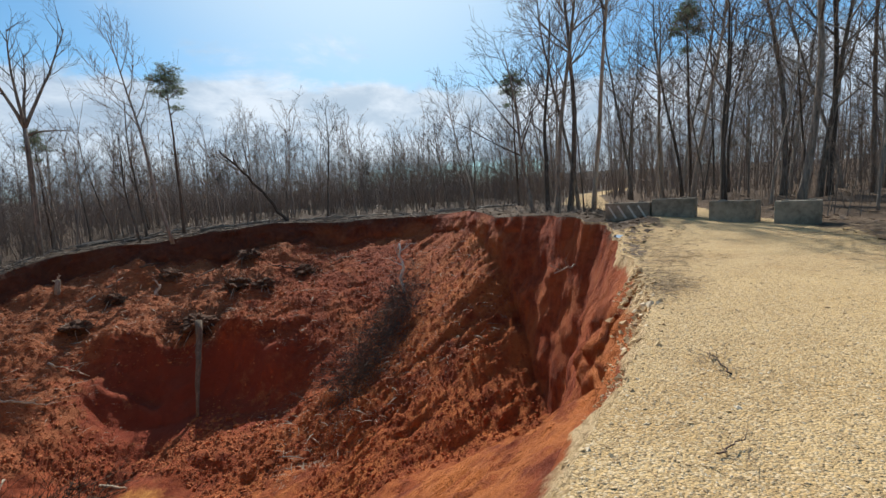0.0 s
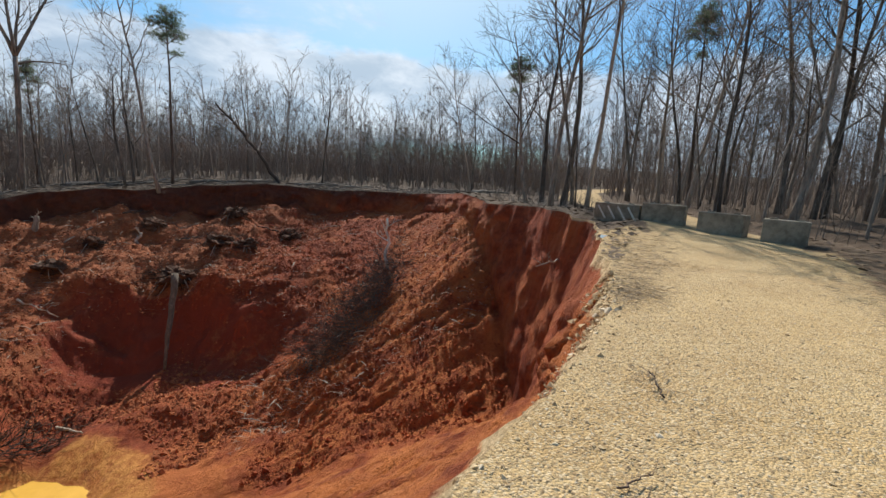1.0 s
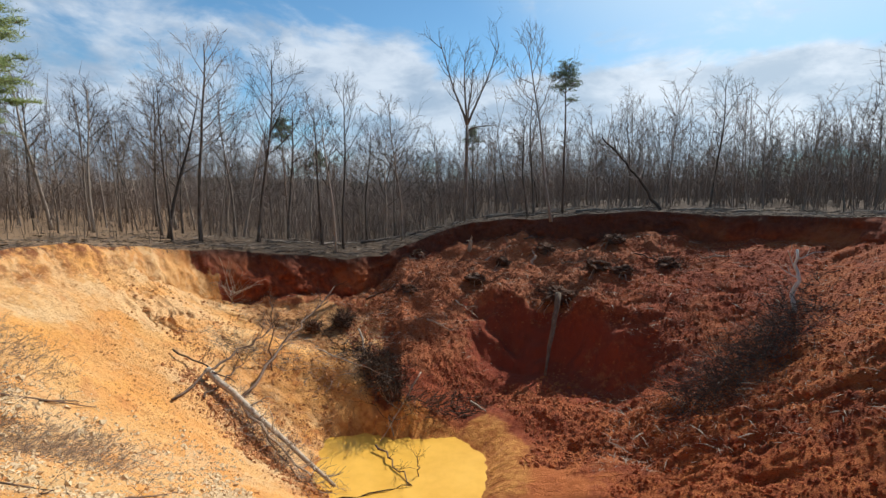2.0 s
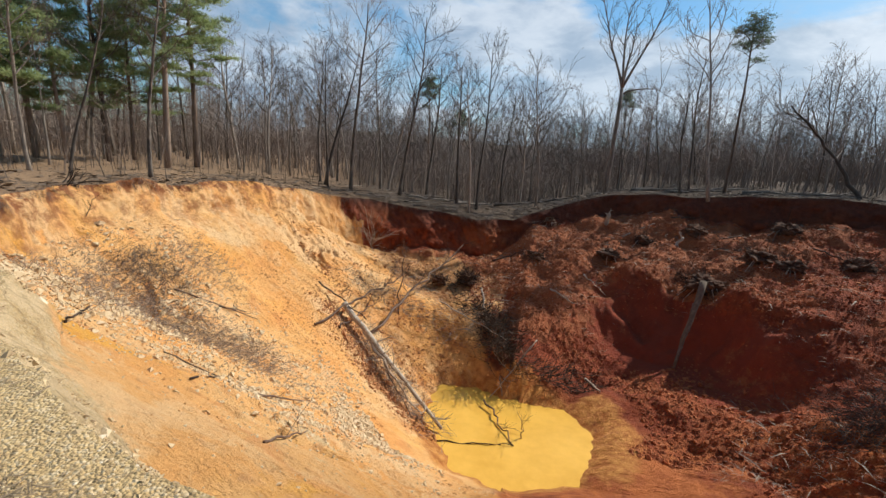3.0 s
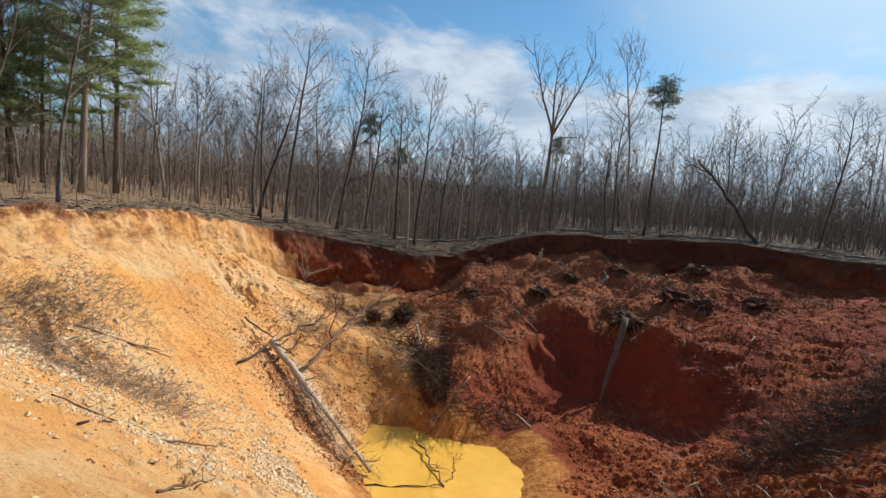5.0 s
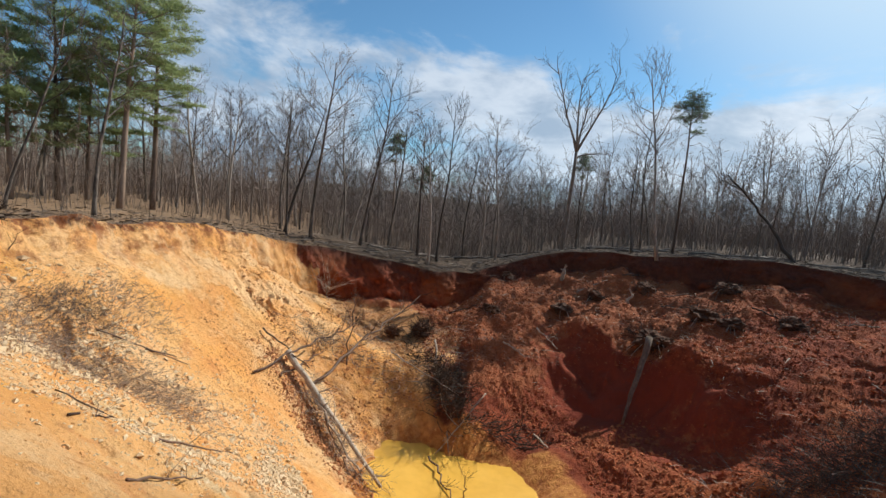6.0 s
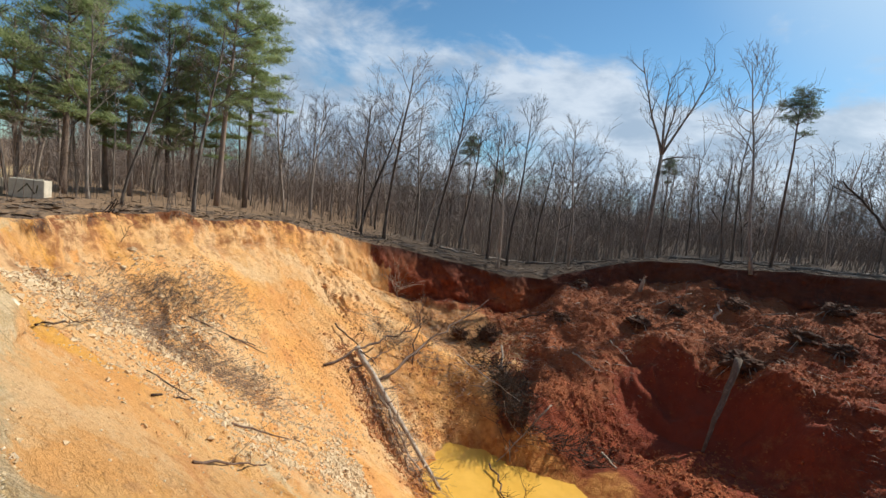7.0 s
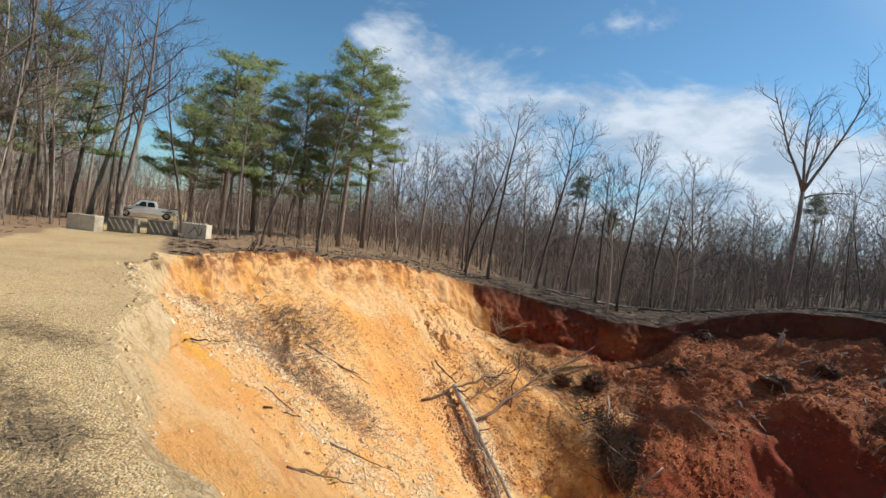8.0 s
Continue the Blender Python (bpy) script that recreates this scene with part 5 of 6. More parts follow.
for ax, ay, bx, by, n, seed in ((-9.3, 8.8, -10.8, 10.8, 60, 71), (-11.4, 11.7, -12.1, 14.2, 90, 72), (-12.0, 15.6, -11.9, 16.4, 34, 77), (-10.4, 11.2, -9.2, 11.8, 70, 73), (-9.1, 11.9, -7.8, 13.8, 70, 74)):
    brush_pile((spot(ax, ay, 0.02), spot(bx, by, 0.02)), 1.7, 0.10, n * 9, 0.34, "dry grey-brown brush flattened on the slope", seed, MAT_BRUSH, "dry_brush", 0.36)
brush_pile((spot(-14.1, 12.4, -0.2), spot(-13.9, 13.0, -0.2)), 0.15, 0.2, 10, 0.7, "dark roots torn from the sandy cliff", 76, ROOT, "torn_roots")


# ---- loose stones, clods, pebbles and litter ----
def scatter(shapes, xs, ys, zs, sizes, seed):
    """Copies of the shapes at the places, turned at random."""
    rng = np.random.default_rng(seed)
    out = []
    for x, y, z, s in zip(xs, ys, zs, sizes):
        v, t = shapes[rng.integers(len(shapes))]
        a, b = rng.uniform(0, 6.283), rng.uniform(-0.5, 0.5)
        ca, sa, cb, sb = math.cos(a), math.sin(a), math.cos(b), math.sin(b)
        turn = np.array([[ca, -sa, 0], [sa, ca, 0], [0, 0, 1]]) @ np.array([[1, 0, 0], [0, cb, -sb], [0, sb, cb]])
        out.append((v @ turn.T * s + (x, y, z + s * 0.15), t))
    return out


def rough_octa(seed):
    """A rough eight-sided clod."""
    rng = np.random.default_rng(seed)
    v = np.array([(1.2, 0, 0), (0, 1, 0), (-1.2, 0, 0), (0, -1, 0), (0, 0, 0.8), (0, 0, -0.8)]) * rng.uniform(0.6, 1.25, (6, 1)) + rng.normal(0, 0.18, (6, 3))
    return v, np.array([(0, 1, 4), (1, 2, 4), (2, 3, 4), (3, 0, 4), (1, 0, 5), (2, 1, 5), (3, 2, 5), (0, 3, 5)])


clods = [rough_octa(k) for k in range(16)]
rs = np.random.default_rng(5)


def pit_points(n, th_lo, th_hi, f_lo, f_hi, keep):
    th, f = rs.uniform(th_lo, th_hi, n), rs.uniform(f_lo, f_hi, n) ** 0.7
    rr, _ = rim_at(th)
    r = f * (rr - 0.3 - 0.25 * around(DROP, th))
    x, y = MID[0] + r * np.cos(np.radians(th)), MID[1] + r * np.sin(np.radians(th))
    ok = keep(x, y, th, r)
    x, y, th, r = x[ok], y[ok], th[ok], r[ok]
    return x, y, pit_z(th, r)


def banded(x, y, th, r):
    """Gravel gathers in bands that run down the slope."""
    band = fbm((x + y * 0.35) / 1.5, (y - x * 0.35) / 5.0, 0, 3, 81)
    return rs.random(len(x)) < (0.14 + 0.80 * smooth(band, -0.2, 0.6)) * smooth(th, 186, 208) * (1 - 0.93 * smooth(th, 240, 257))


CLOD_RED = surface("red clay clods", plain_surface((0.18, 0.038, 0.014), (0.42, 0.115, 0.036), 2.0, 0.95, 0.03))
CLOD_RUST = surface("rusty brown clods", plain_surface((0.32, 0.125, 0.048), (0.62, 0.31, 0.135), 2.0, 0.95, 0.03))
CLOD_BROWN = surface("brown leafy clods", plain_surface((0.17, 0.042, 0.017), (0.50, 0.175, 0.066), 2.0, 0.95, 0.03))
x, y, z = pit_points(56000, 186, 266, 0.28, 0.985, banded)
tagged(joined("gravel_scree", scatter(clods, x, y, z, np.clip(rs.lognormal(-3.6, 0.6, len(x)), 0.012, 0.12) * np.clip(np.hypot(x, y) / 13.0, 0.30, 1.0), 1), STONE, True), "pale angular gravel strewn in bands down the orange slope", "gravel", kind="stuff")
x, y, z = pit_points(22000, -34, 40, 0.3, 0.99, lambda x, y, th, r: rs.random(len(x)) > hollow_at(th) * (1 - smooth(r, 13.6, 14.8)) * smooth(r, 8.8, 10.4))
tagged(joined("clay_clods", scatter(clods, x, y, z, np.clip(rs.lognormal(-3.55, 0.6, len(x)), 0.01, 0.12), 2), CLOD_RED, True), "crumbled red clay clods on the slumped slope", "soil", kind="stuff")
x, y, z = pit_points(26000, 22, 103, 0.14, 0.99, lambda x, y, th, r: rs.random(len(x)) > hollow_at(th) ** 0.6 * (1 - smooth(r, 13.4, 14.6)) * smooth(r, 8.8, 10.4))
tagged(joined("leafy_clods", scatter(clods, x, y, z, np.clip(rs.lognormal(-3.4, 0.6, len(x)), 0.01, 0.13), 3), CLOD_BROWN, True), "brown leafy soil clods on the slumped bank", "soil", kind="stuff")
x, y, z = pit_points(7000, 92, 158, 0.16, 0.97, lambda x, y, th, r: (r > 4.6) & (rs.random(len(x)) < 0.25 + 0.75 * smooth(fbm(x / 1.8, y / 1.8, 0, 3, 85), -0.1, 0.5)))
tagged(joined("orange_clods", scatter(clods, x, y, z, np.clip(rs.lognormal(-3.3, 0.55, len(x)), 0.012, 0.12), 4), surface("orange clods", plain_surface((0.30, 0.105, 0.036), (0.60, 0.32, 0.13), 2.0)), True), "orange sandy clods on the lower bank", "soil", kind="stuff")

x, y, z = pit_points(9000, -14, 36, 0.12, 0.62, lambda x, y, th, r: (r > 5.2) & (rs.random(len(x)) < 1 - smooth(r, 9.5, 13.5)))
tagged(joined("slump_rubble", scatter(clods, x, y, z, np.clip(rs.lognormal(-3.3, 0.6, len(x)), 0.015, 0.15), 18), CLOD_BROWN, True), "broken red-brown clods heaped at the foot of the slope", "soil", kind="stuff")
x, y, z = pit_points(16000, 138, 262, 0.25, 0.985, lambda x, y, th, r: rs.random(len(x)) < 0.25 + 0.75 * smooth(fbm(x / 2.2, y / 2.2, 0, 3, 83), -0.1, 0.5))
tagged(joined("slope_crumbs", scatter(clods, x, y, z, np.clip(rs.lognormal(-3.9, 0.55, len(x)), 0.008, 0.07) * np.clip(np.hypot(x, y) / 13.0, 0.3, 1.0), 19), surface("crumbled orange sand", plain_surface((0.42, 0.18, 0.055), (0.78, 0.44, 0.18), 2.0)), True), "crumbled orange sand lumps on the steep slope", "soil", kind="stuff")
along = rs.uniform(0, 1, 2600)
x, y = -8.6 + 5.6 * along + rs.normal(0, 0.5, 2600), 20.9 - 3.6 * along + rs.normal(0, 0.5, 2600)
th, r = np.degrees(np.arctan2(y - MID[1], x - MID[0])), np.hypot(x - MID[0], y - MID[1])
tagged(joined("slide_rubble", scatter(clods, x, y, pit_z(th, r), np.clip(rs.lognormal(-3.3, 0.55, len(x)), 0.012, 0.11), 17), CLOD_RUST, True), "reddish brown rubble heaped along the fallen trunks", "soil", kind="stuff")

# fine roots and twigs all over the slump
x, y, z = pit_points(9000, -20, 128, 0.24, 0.99, lambda x, y, th, r: rs.random(len(x)) > hollow_at(th) ** 0.5 * (1 - smooth(r, 13.6, 14.6)) * smooth(r, 8.8, 10.4))
straw = (np.array([(-1, -0.05, 0), (0.1, -0.04, 0.22), (1, 0.0, 0.1), (0.1, 0.05, 0.2)], float), np.array([(0, 1, 3), (1, 2, 3)]))
tagged(joined("root_litter", scatter([straw], x, y, z, rs.lognormal(-1.75, 0.5, len(x)), 9), DEADWOOD), "fine pale roots and twigs strewn over the slumped soil", "roots", kind="stuff")

# larger pale stones, one by one
stones = []
for k, (v, t) in enumerate(clods[:6]):
    mesh = bpy.data.meshes.new("stone")
    mesh.from_pydata(v.tolist(), [], t.tolist())
    mesh.polygons.foreach_set("use_smooth", np.zeros(len(t), dtype=bool))
    mesh.materials.append(STONE)
    stones.append(mesh)
x, y, z = pit_points(300, 200, 244, 0.5, 0.95, banded)
for k in range(min(90, len(x))):
    if math.hypot(x[k], y[k]) < 9.5:
        continue
    ob = new("stone", stones[k % 6])
    s = rs.uniform(0.045, 0.085)
    ob.matrix_basis = Matrix.Translation((x[k], y[k], z[k] + s * 0.2)) @ Matrix.Rotation(rs.uniform(0, 6.28), 4, "Z") @ Matrix.Scale(s, 4)
    tagged(ob, "pale angular stone lying on the orange slope", "stone", "pale stones on the slope")

# road gravel near the edge, dead grass and litter
n = 24000
x, y = rs.normal(0.6, 4.6, n), 1.4 - np.abs(rs.normal(0, 1.5, n)) + 0.035 * rs.normal(0, 1, n) + 0.9 * smooth(np.abs(rs.normal(0, 1, n)), 0, 3)
th, r = np.degrees(np.arctan2(y - MID[1], x - MID[0])), np.hypot(x - MID[0], y - MID[1])
y = np.where(r < rim_at(th)[0] + 0.03, y - 1.0, y)
th, r = np.degrees(np.arctan2(y - MID[1], x - MID[0])), np.hypot(x - MID[0], y - MID[1])
ok = r > rim_at(th)[0] + 0.03
x, y, th, r = x[ok], y[ok], th[ok], r[ok]
octa = (np.array([(1, 0, 0), (0, 0.8, 0), (-1, 0, 0), (0, -0.8, 0), (0, 0, 0.38), (0, 0, -0.4)], float), np.array([(0, 1, 4), (1, 2, 4), (2, 3, 4), (3, 0, 4), (1, 0, 5), (2, 1, 5), (3, 2, 5), (0, 3, 5)]))
tagged(joined("road_gravel", scatter([octa], x, y, outside_z(x, y, th, r), rs.lognormal(-4.9, 0.45, len(x)), 6), PEBBLE, True), "small pale gravel loose on the sandy road", "gravel", kind="stuff")

n = 5200
th = rs.uniform(-128, -62, n)
off = rs.normal(-0.10, 0.16, n)
rr, rz = rim_at(th)
r = rr + off
x, y = MID[0] + r * np.cos(np.radians(th)), MID[1] + r * np.sin(np.radians(th))
z = np.where(off > 0, outside_z(x, y, th, r), rz + 1.5 * np.minimum(off, 0))
near = np.hypot(x, y)
tagged(joined("edge_crumbs", scatter(clods, x, y, z - 0.01, np.clip(rs.lognormal(-4.4, 0.6, n), 0.006, 0.05) * np.clip(near / 5.0, 0.6, 1.5), 16), PEBBLE, True), "crumbled pale sand lumps along the broken road edge", "soil", kind="stuff")

blade = (np.array([(-1, -0.07, 0), (1, -0.05, 0.05), (1.05, 0.05, 0.06), (-1, 0.08, 0.02)], float), np.array([(0, 1, 2), (0, 2, 3)]))


def litter_patch(cx, cy, wide, deep, count, size):
    x, y = cx + rs.normal(0, wide, count), cy + rs.normal(0, deep, count)
    th, r = np.degrees(np.arctan2(y - MID[1], x - MID[0])), np.hypot(x - MID[0], y - MID[1])
    ok = r > rim_at(th)[0] + 0.02
    x, y, th, r = x[ok], y[ok], th[ok], r[ok]
    return scatter([blade], x, y, outside_z(x, y, th, r) + np.abs(rs.normal(0, 0.02, len(x))), rs.lognormal(math.log(size), 0.4, len(x)), 7)


pieces = []
for cx, cy, wide, deep, count, size in ((-1.15, 1.12, 0.16, 0.1, 972, 0.019), (-2.6, 1.45, 0.3, 0.14, 972, 0.023), (-1.9, 1.25, 0.26, 0.12, 972, 0.019), (-4.1, 2.35, 0.4, 0.14, 972, 0.023), (-4.9, 2.2, 0.35, 0.16, 673, 0.023), (-1.4, 0.95, 0.2, 0.12, 673, 0.019), (7.4, 2, 0.8, 0.22, 700, 0.045), (6.8, 1.7, 0.55, 0.25, 500, 0.05), (1.9, 0.7, 0.1, 0.08, 60, 0.02), (3.4, 0.9, 0.2, 0.1, 60, 0.04), (9.8, 2.3, 1.2, 0.5, 900, 0.06), (13, 3, 1.6, 0.6, 900, 0.07), (-3.3, 1.4, 0.3, 0.2, 598, 0.026), (-2.2, 0.9, 0.25, 0.2, 598, 0.026),
                                        (-4.6, 2, 0.4, 0.2, 598, 0.026), (-1.9, 1.4, 0.2, 0.1, 598, 0.03), (0.8, 0.2, 1.6, 0.6, 90, 0.012), (5, 0.6, 2.4, 0.7, 300, 0.022), (-6, 1.8, 1.8, 0.8, 598, 0.026), (9, -1.9, 2, 0.5, 900, 0.06), (15, -1.6, 3, 0.7, 1300, 0.07)):
    pieces += litter_patch(cx, cy, wide, deep, count, size)
LITTER = surface("dry grass and leaves", plain_surface((0.11, 0.078, 0.046), (0.34, 0.245, 0.145), 7.0))
tagged(joined("dry_litter", pieces, LITTER), "dry grass stems and leaf bits in patches on the sand", "litter", kind="stuff")
# dead leaves on the forest floor by the rim
th = rs.uniform(-60, 235, 16000)
off = rs.exponential(5.0, 16000) + 0.1
r = rim_at(th)[0] + off
x, y = MID[0] + r * np.cos(np.radians(th)), MID[1] + r * np.sin(np.radians(th))
ok = road_at(x, y) < 0.3
x, y, th, r = x[ok], y[ok], th[ok], r[ok]
leaf = (np.array([(-1, -0.5, 0), (1, -0.4, 0.25), (0.9, 0.5, 0.3), (-0.9, 0.5, 0.1)], float), np.array([(0, 1, 2), (0, 2, 3)]))
tagged(joined("leaf_litter", scatter([leaf], x, y, outside_z(x, y, th, r) + 0.02, rs.lognormal(-2.7, 0.4, len(x)), 8), surface("dark leaf litter", plain_surface((0.07, 0.05, 0.035), (0.23, 0.16, 0.105), 7.0))), "brown dead leaves on the forest floor", "leaves", kind="stuff")
wood_line("stick", (spot(3.15, 0.75, 0.03), spot(3.6, 0.95, 0.05)), 0.008, "small dark stick on the sandy road", DARK_LIMB, 91, 1, 0.008, category="stick", spread=0.07)
wood_line("stick", (spot(1.8, 0.75, 0.03), spot(2.05, 0.62, 0.05)), 0.007, "small dark stick on the sandy road", DARK_LIMB, 92, 1, 0.008, category="stick", spread=0.07)

# dead sticks strewn on the forest floor by the rim
n = 2400
th = rs.uniform(5, 138, n)
r = rim_at(th)[0] + 0.15 + rs.exponential(4.0, n)
x, y = MID[0] + r * np.cos(np.radians(th)), MID[1] + r * np.sin(np.radians(th))
twig = (np.array([(-1, -0.028, 0), (-1, 0.028, 0.02), (-1, 0, 0.05), (0.1, -0.02, 0.09), (0.1, 0.03, 0.10), (0.1, 0, 0.13), (1, 0.05, 0.06)], float), np.array([(0, 3, 5), (0, 5, 2), (1, 2, 5), (1, 5, 4), (0, 1, 4), (0, 4, 3), (3, 6, 5), (5, 6, 4), (4, 6, 3)]))
tagged(joined("forest_sticks", scatter([twig], x, y, outside_z(x, y, th, r), np.clip(rs.lognormal(-1.0, 0.5, n), 0.1, 1.3), 21), surface("strewn sticks", pebble_tones((0.06, 0.048, 0.038), (0.20, 0.16, 0.125), (0.42, 0.36, 0.29))), True), "grey and brown dead sticks strewn on the forest floor", "sticks", kind="stuff")

# roots and grass hanging over the rim
th = rs.uniform(-48, 236, 5200)
rr, rz = rim_at(th)
x, y = MID[0] + (rr - 0.02) * np.cos(np.radians(th)), MID[1] + (rr - 0.02) * np.sin(np.radians(th))
thick = fbm(th / 3.0, 0.3, 0, 3, 88) > -0.15
x, y, rz, th = x[thick], y[thick], rz[thick], th[thick]
hang = []
for a, b, c, d in zip(x, y, rz, th):
    long, lean = rs.lognormal(-1.2, 0.5), rs.normal(0, 0.12)
    ux, uy = math.cos(radians(d)), math.sin(radians(d))
    tip = (a - ux * rs.uniform(0.05, 0.25) - uy * lean, b - uy * rs.uniform(0.05, 0.25) + ux * lean, c - long)
    w = 0.014
    hang.append((np.array([(a + ux * 0.1 - uy * w, b + uy * 0.1 + ux * w, c + 0.04), (a + ux * 0.1 + uy * w, b + uy * 0.1 - ux * w, c + 0.04), tip]), np.array([(0, 1, 2)])))
tagged(joined("hanging_roots", hang, ROOT), "dark roots and dead grass hanging over the rim", "roots", kind="stuff")
for az, d, n, seed in ((63.0, 27.5, 60, 101), (66.0, 25.6, 60, 102), (69.5, 24.2, 50, 103), (72.0, 22.6, 36, 104), (60.0, 31.5, 50, 105)):
    px, py = polar(az, d)
    brush_pile((spot(px, py, 0.02), spot(px + 1.6, py + 0.9, 0.02)), 1.0, 0.25, n, 0.7, "low dry brush on the ground by the rim", seed, GREY_BRUSH, "dry_brush", 0.6)

# logs lying in the woods behind the far rim
rng = random.Random(31)
for az, d, turn, length in ((7.0, 49.0, 80, 6.0), (13.0, 48.0, 95, 7.0), (16.5, 44.5, 85, 5.0), (24.0, 46.0, 100, 6.5), (29.0, 46.5, 70, 5.0), (35.0, 46.0, 110, 6.0), (41.0, 45.0, 90, 5.0), (3.0, 46.0, 65, 4.5), (-3.0, 44.0, 75, 5.0), (-8.0, 42.5, 60, 4.0), (52.0, 41.0, 100, 5.5), (57.0, 36.0, 110, 4.0), (-14.0, 43.0, 80, 4.0), (20.0, 50.0, 80, 6.0)):
    x, y = polar(az, d)
    dx, dy = math.sin(radians(turn)) * length, math.cos(radians(turn)) * length
    wood_line("fallen_log", (spot(x, y, 0.14), spot(x + dx, y + dy, 0.16)), rng.uniform(0.09, 0.16), "grey fallen log in the leaf litter", BARK, rng.randrange(999), 4, 0.08, group="fallen logs in the woods", spread=1.0)
# the dead tree that leans across the others
a = Vector((*polar(33.4, 44.5), 0))
a.z = ground_z(a.x, a.y)
b = Vector((*polar(26.6, 45.0), 6.8))
wood_line("leaning_dead_tree", (a, b), 0.16, "dead tree leaning far over among the others", BARK, 99, 16, 0.08, category="tree", spread=2.6, steps=14, bow=0.35, taper=0.4)


# ---- the pickup truck beyond the road blocks ----
def car_paint(g, where):
    n = g.noise(where, 2.0, 4, 0.6)
    return g.mix(n, (0.56, 0.57, 0.57, 1), (0.72, 0.72, 0.71, 1)), 0.32, None, 0.0


SILVER = surface("dusty silver paint", car_paint)
GLASS = surface("dark car glass", plain_surface((0.01, 0.012, 0.014), (0.03, 0.034, 0.038), 3.0, 0.08, 0.001))
RUBBER = surface("black rubber", plain_surface((0.012, 0.012, 0.012), (0.035, 0.033, 0.03), 12.0, 0.85, 0.004))
RIM_METAL = surface("grey wheel metal", plain_surface((0.28, 0.28, 0.28), (0.45, 0.45, 0.44), 8.0, 0.4, 0.002))
LAMP_GLASS = surface("pale lamp glass", plain_surface((0.6, 0.6, 0.58), (0.8, 0.8, 0.78), 9.0, 0.15, 0.001))
RED_LENS = surface("red lamp lens", plain_surface((0.3, 0.01, 0.01), (0.45, 0.03, 0.02), 9.0, 0.2, 0.001))
DARK_TRIM = surface("black plastic trim", plain_surface((0.015, 0.015, 0.015), (0.045, 0.045, 0.045), 9.0, 0.6, 0.002))


def extruded(profile, half, taper=1.0, edge=0.04, top=None):
    """A body from a side outline (x, z), as wide as twice half, drawn in above a height."""
    bm = bmesh.new()
    sides = []
    for s in (-1, 1):
        sides.append([bm.verts.new((x, s * half * (taper if top is not None and z > top else 1.0), z)) for x, z in profile])
    n = len(profile)
    bm.faces.new(sides[0])
    bm.faces.new(sides[1][::-1])
    for k in range(n):
        bm.faces.new((sides[0][(k + 1) % n], sides[0][k], sides[1][k], sides[1][(k + 1) % n]))
    bmesh.ops.recalc_face_normals(bm, faces=bm.faces[:])
    bmesh.ops.bevel(bm, geom=bm.edges[:], offset=edge, segments=2, affect="EDGES", profile=0.6)
    return bm


def block_part(name, size, at, material, parent, label="", edge=0.02, turn=0.0):
    bm = bevelled_box(size, edge)
    if turn:
        bmesh.ops.rotate(bm, cent=(0, 0, 0), matrix=Matrix.Rotation(radians(turn), 3, "Y"), verts=bm.verts)
    bmesh.ops.translate(bm, vec=at, verts=bm.verts)
    return part(name, bm, material, parent, label)


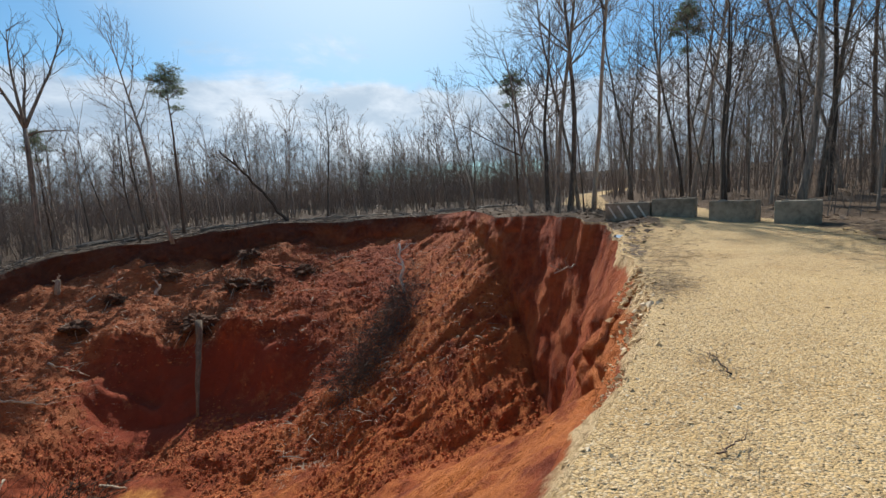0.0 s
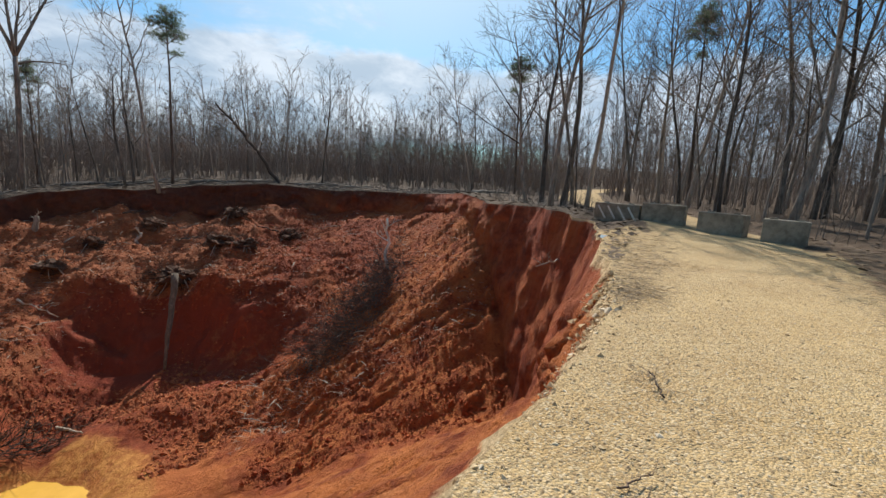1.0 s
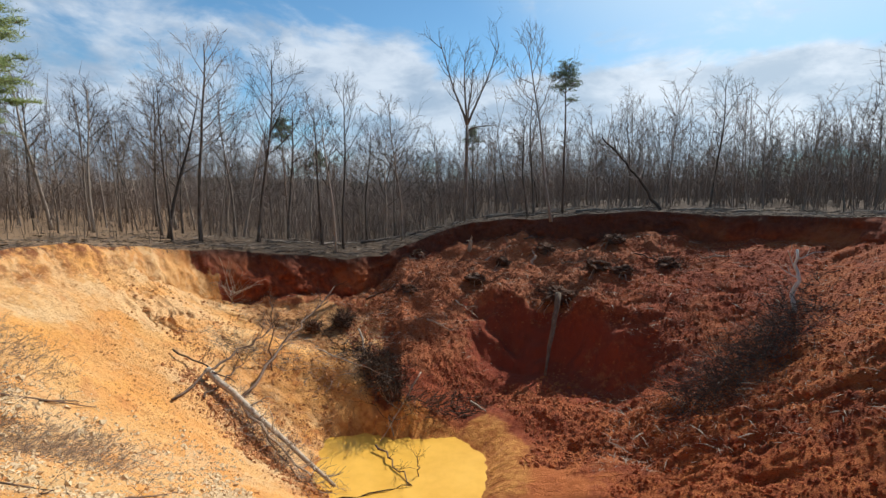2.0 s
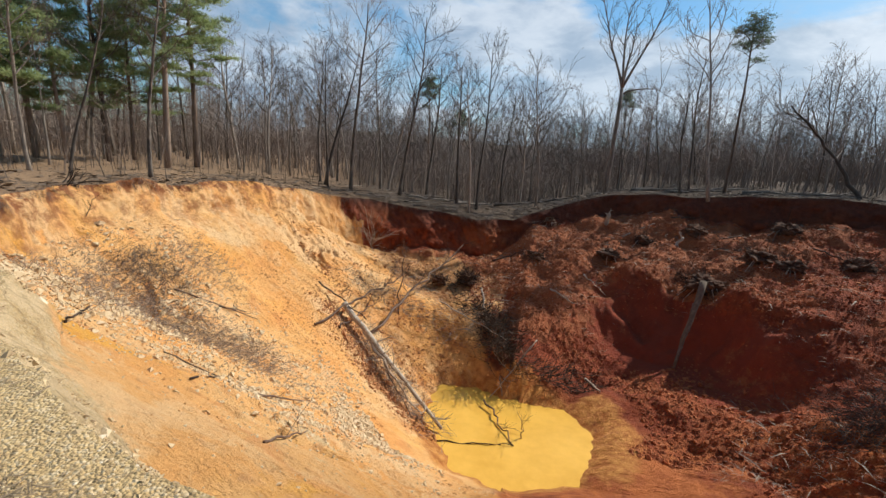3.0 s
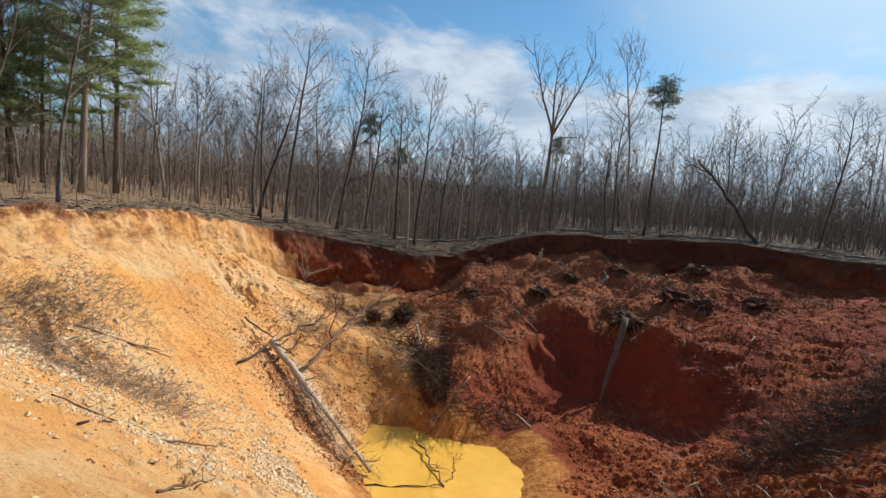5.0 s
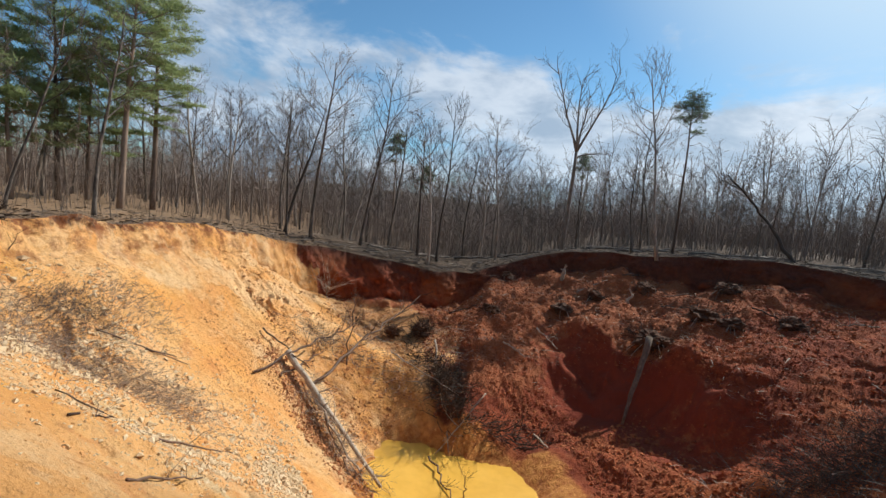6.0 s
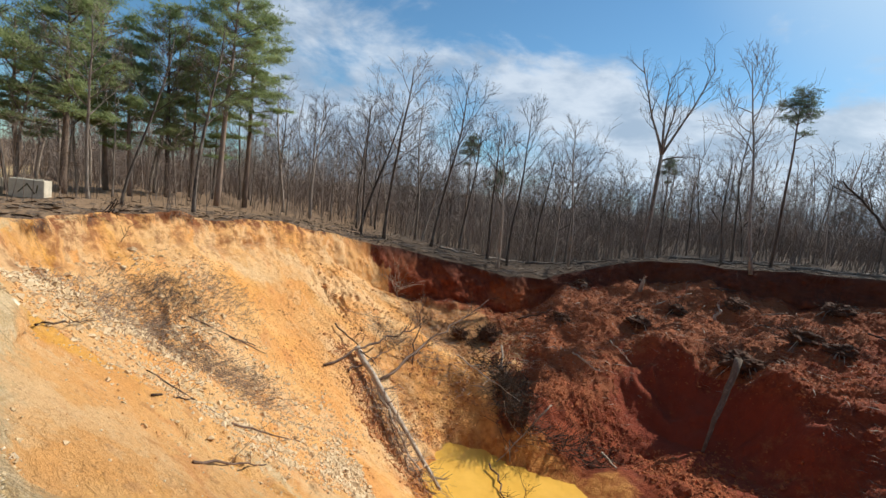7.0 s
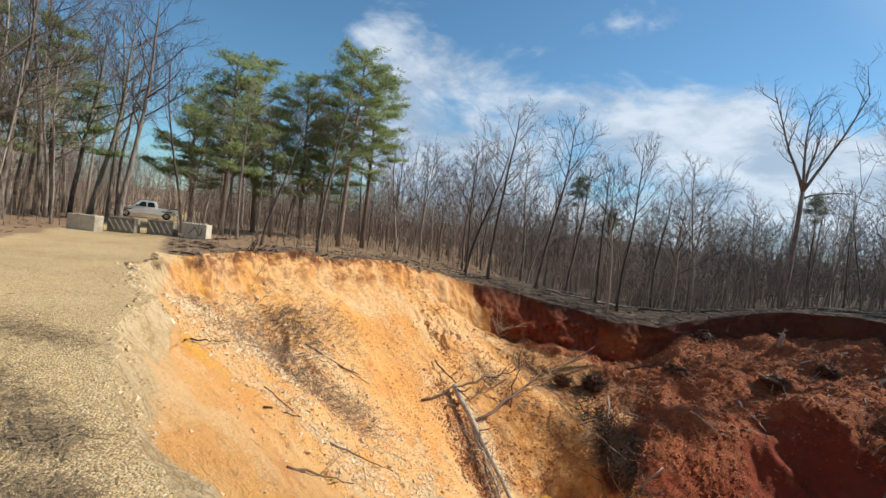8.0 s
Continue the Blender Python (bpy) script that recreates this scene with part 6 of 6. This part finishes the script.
def pickup_truck(place):
    """A crew-cab pickup; x runs to its nose."""
    truck = new("pickup_truck")
    part("body", extruded([(-2.8, 0.55), (-2.8, 1.15), (-0.9, 1.18), (-0.85, 1.1), (1.35, 1.12), (2.65, 1.06), (2.85, 0.95), (2.9, 0.5), (2.4, 0.42), (-2.5, 0.45)], 0.96, 1.0, 0.05), SILVER, truck)
    cab = part("cab", extruded([(-0.95, 1.08), (-0.78, 1.72), (-0.6, 1.83), (0.55, 1.83), (0.75, 1.76), (1.45, 1.1)], 0.9, 0.82, 0.05, 1.3), SILVER, truck)
    for s in (-1, 1):
        for x0, x1 in ((-0.62, 0.02), (0.12, 0.92)):
            bm = bmesh.new()
            hi = x1 - (0.36 if x1 > 0.5 else 0.0)
            low_v = [(x0, 1.2), (x1, 1.2), (hi, 1.68), (x0 + 0.06, 1.68)]
            ring = []
            for out in (0.0, 0.03):
                ring.append([bm.verts.new((x, s * (0.885 - (0.13 * (z - 1.2) / 0.48) + out - 0.005), z)) for x, z in low_v])
            bm.faces.new(ring[0][::-1])
            bm.faces.new(ring[1])
            for k in range(4):
                bm.faces.new((ring[0][k], ring[0][(k + 1) % 4], ring[1][(k + 1) % 4], ring[1][k]))
            bmesh.ops.recalc_face_normals(bm, faces=bm.faces[:])
            part("side_window", bm, GLASS, cab, "dark tinted glass")
        block_part("mirror", (0.14, 0.2, 0.18), (0.98, s * 1.02, 1.26), DARK_TRIM, truck)
        block_part("headlight", (0.12, 0.36, 0.2), (2.83, s * 0.7, 0.88), LAMP_GLASS, truck, "pale headlight")
        block_part("tail_light", (0.08, 0.16, 0.36), (-2.8, s * 0.86, 0.95), RED_LENS, truck, "red tail light")
        block_part("bed_rail", (1.9, 0.12, 0.06), (-1.86, s * 0.88, 1.19), DARK_TRIM, truck)
        for x in (-1.75, 1.85):
            wheel = new("wheel")
            wheel.parent = truck
            wheel.location = (x, s * 0.86, 0.39)
            wheel.rotation_euler = (radians(90), 0, 0)
            bm = bmesh.new()
            bmesh.ops.create_cone(bm, cap_ends=True, segments=28, radius1=0.39, radius2=0.39, depth=0.26)
            bmesh.ops.bevel(bm, geom=[e for e in bm.edges if len(e.link_faces) == 2 and any(len(f.verts) > 4 for f in e.link_faces)], offset=0.05, segments=2, affect="EDGES")
            part("tyre", bm, RUBBER, wheel, "black tyre", True)
            bm = bmesh.new()
            bmesh.ops.create_cone(bm, cap_ends=True, segments=20, radius1=0.23, radius2=0.23, depth=0.275)
            bmesh.ops.bevel(bm, geom=[e for e in bm.edges if any(len(f.verts) > 4 for f in e.link_faces)], offset=0.03, segments=1, affect="EDGES")
            part("rim", bm, RIM_METAL, wheel, "grey wheel rim")
            block_part("wheel_arch", (1.0, 0.06, 0.1), (x, s * 0.95, 0.83), DARK_TRIM, truck)
    block_part("windscreen", (0.03, 1.46, 0.86), (1.13, 0, 1.43), GLASS, cab, "dark windscreen", 0.01, -46.0)
    block_part("rear_window", (0.03, 1.3, 0.42), (-0.87, 0, 1.48), GLASS, cab, "dark rear window", 0.01, 15.0)
    block_part("front_bumper", (0.2, 1.9, 0.24), (2.92, 0, 0.58), RIM_METAL, truck)
    block_part("rear_bumper", (0.16, 1.85, 0.2), (-2.88, 0, 0.58), RIM_METAL, truck)
    block_part("grille", (0.06, 1.0, 0.28), (2.88, 0, 0.86), DARK_TRIM, truck)
    bm = bevelled_box((1.75, 1.6, 0.05), 0.01)
    bmesh.ops.translate(bm, vec=(-1.83, 0, 1.175), verts=bm.verts)
    part("bed_floor", bm, DARK_TRIM, truck, "dark open load bed")
    truck.matrix_basis = place
    return tagged(truck, "silver crew-cab pickup truck parked under the trees", "truck")


tx, ty = polar(-61.2, 58.0, E8)
pickup_truck(Matrix.Translation((tx, ty, ground_z(tx, ty))) @ Matrix.Rotation(radians(-118.0), 4, "Z"))
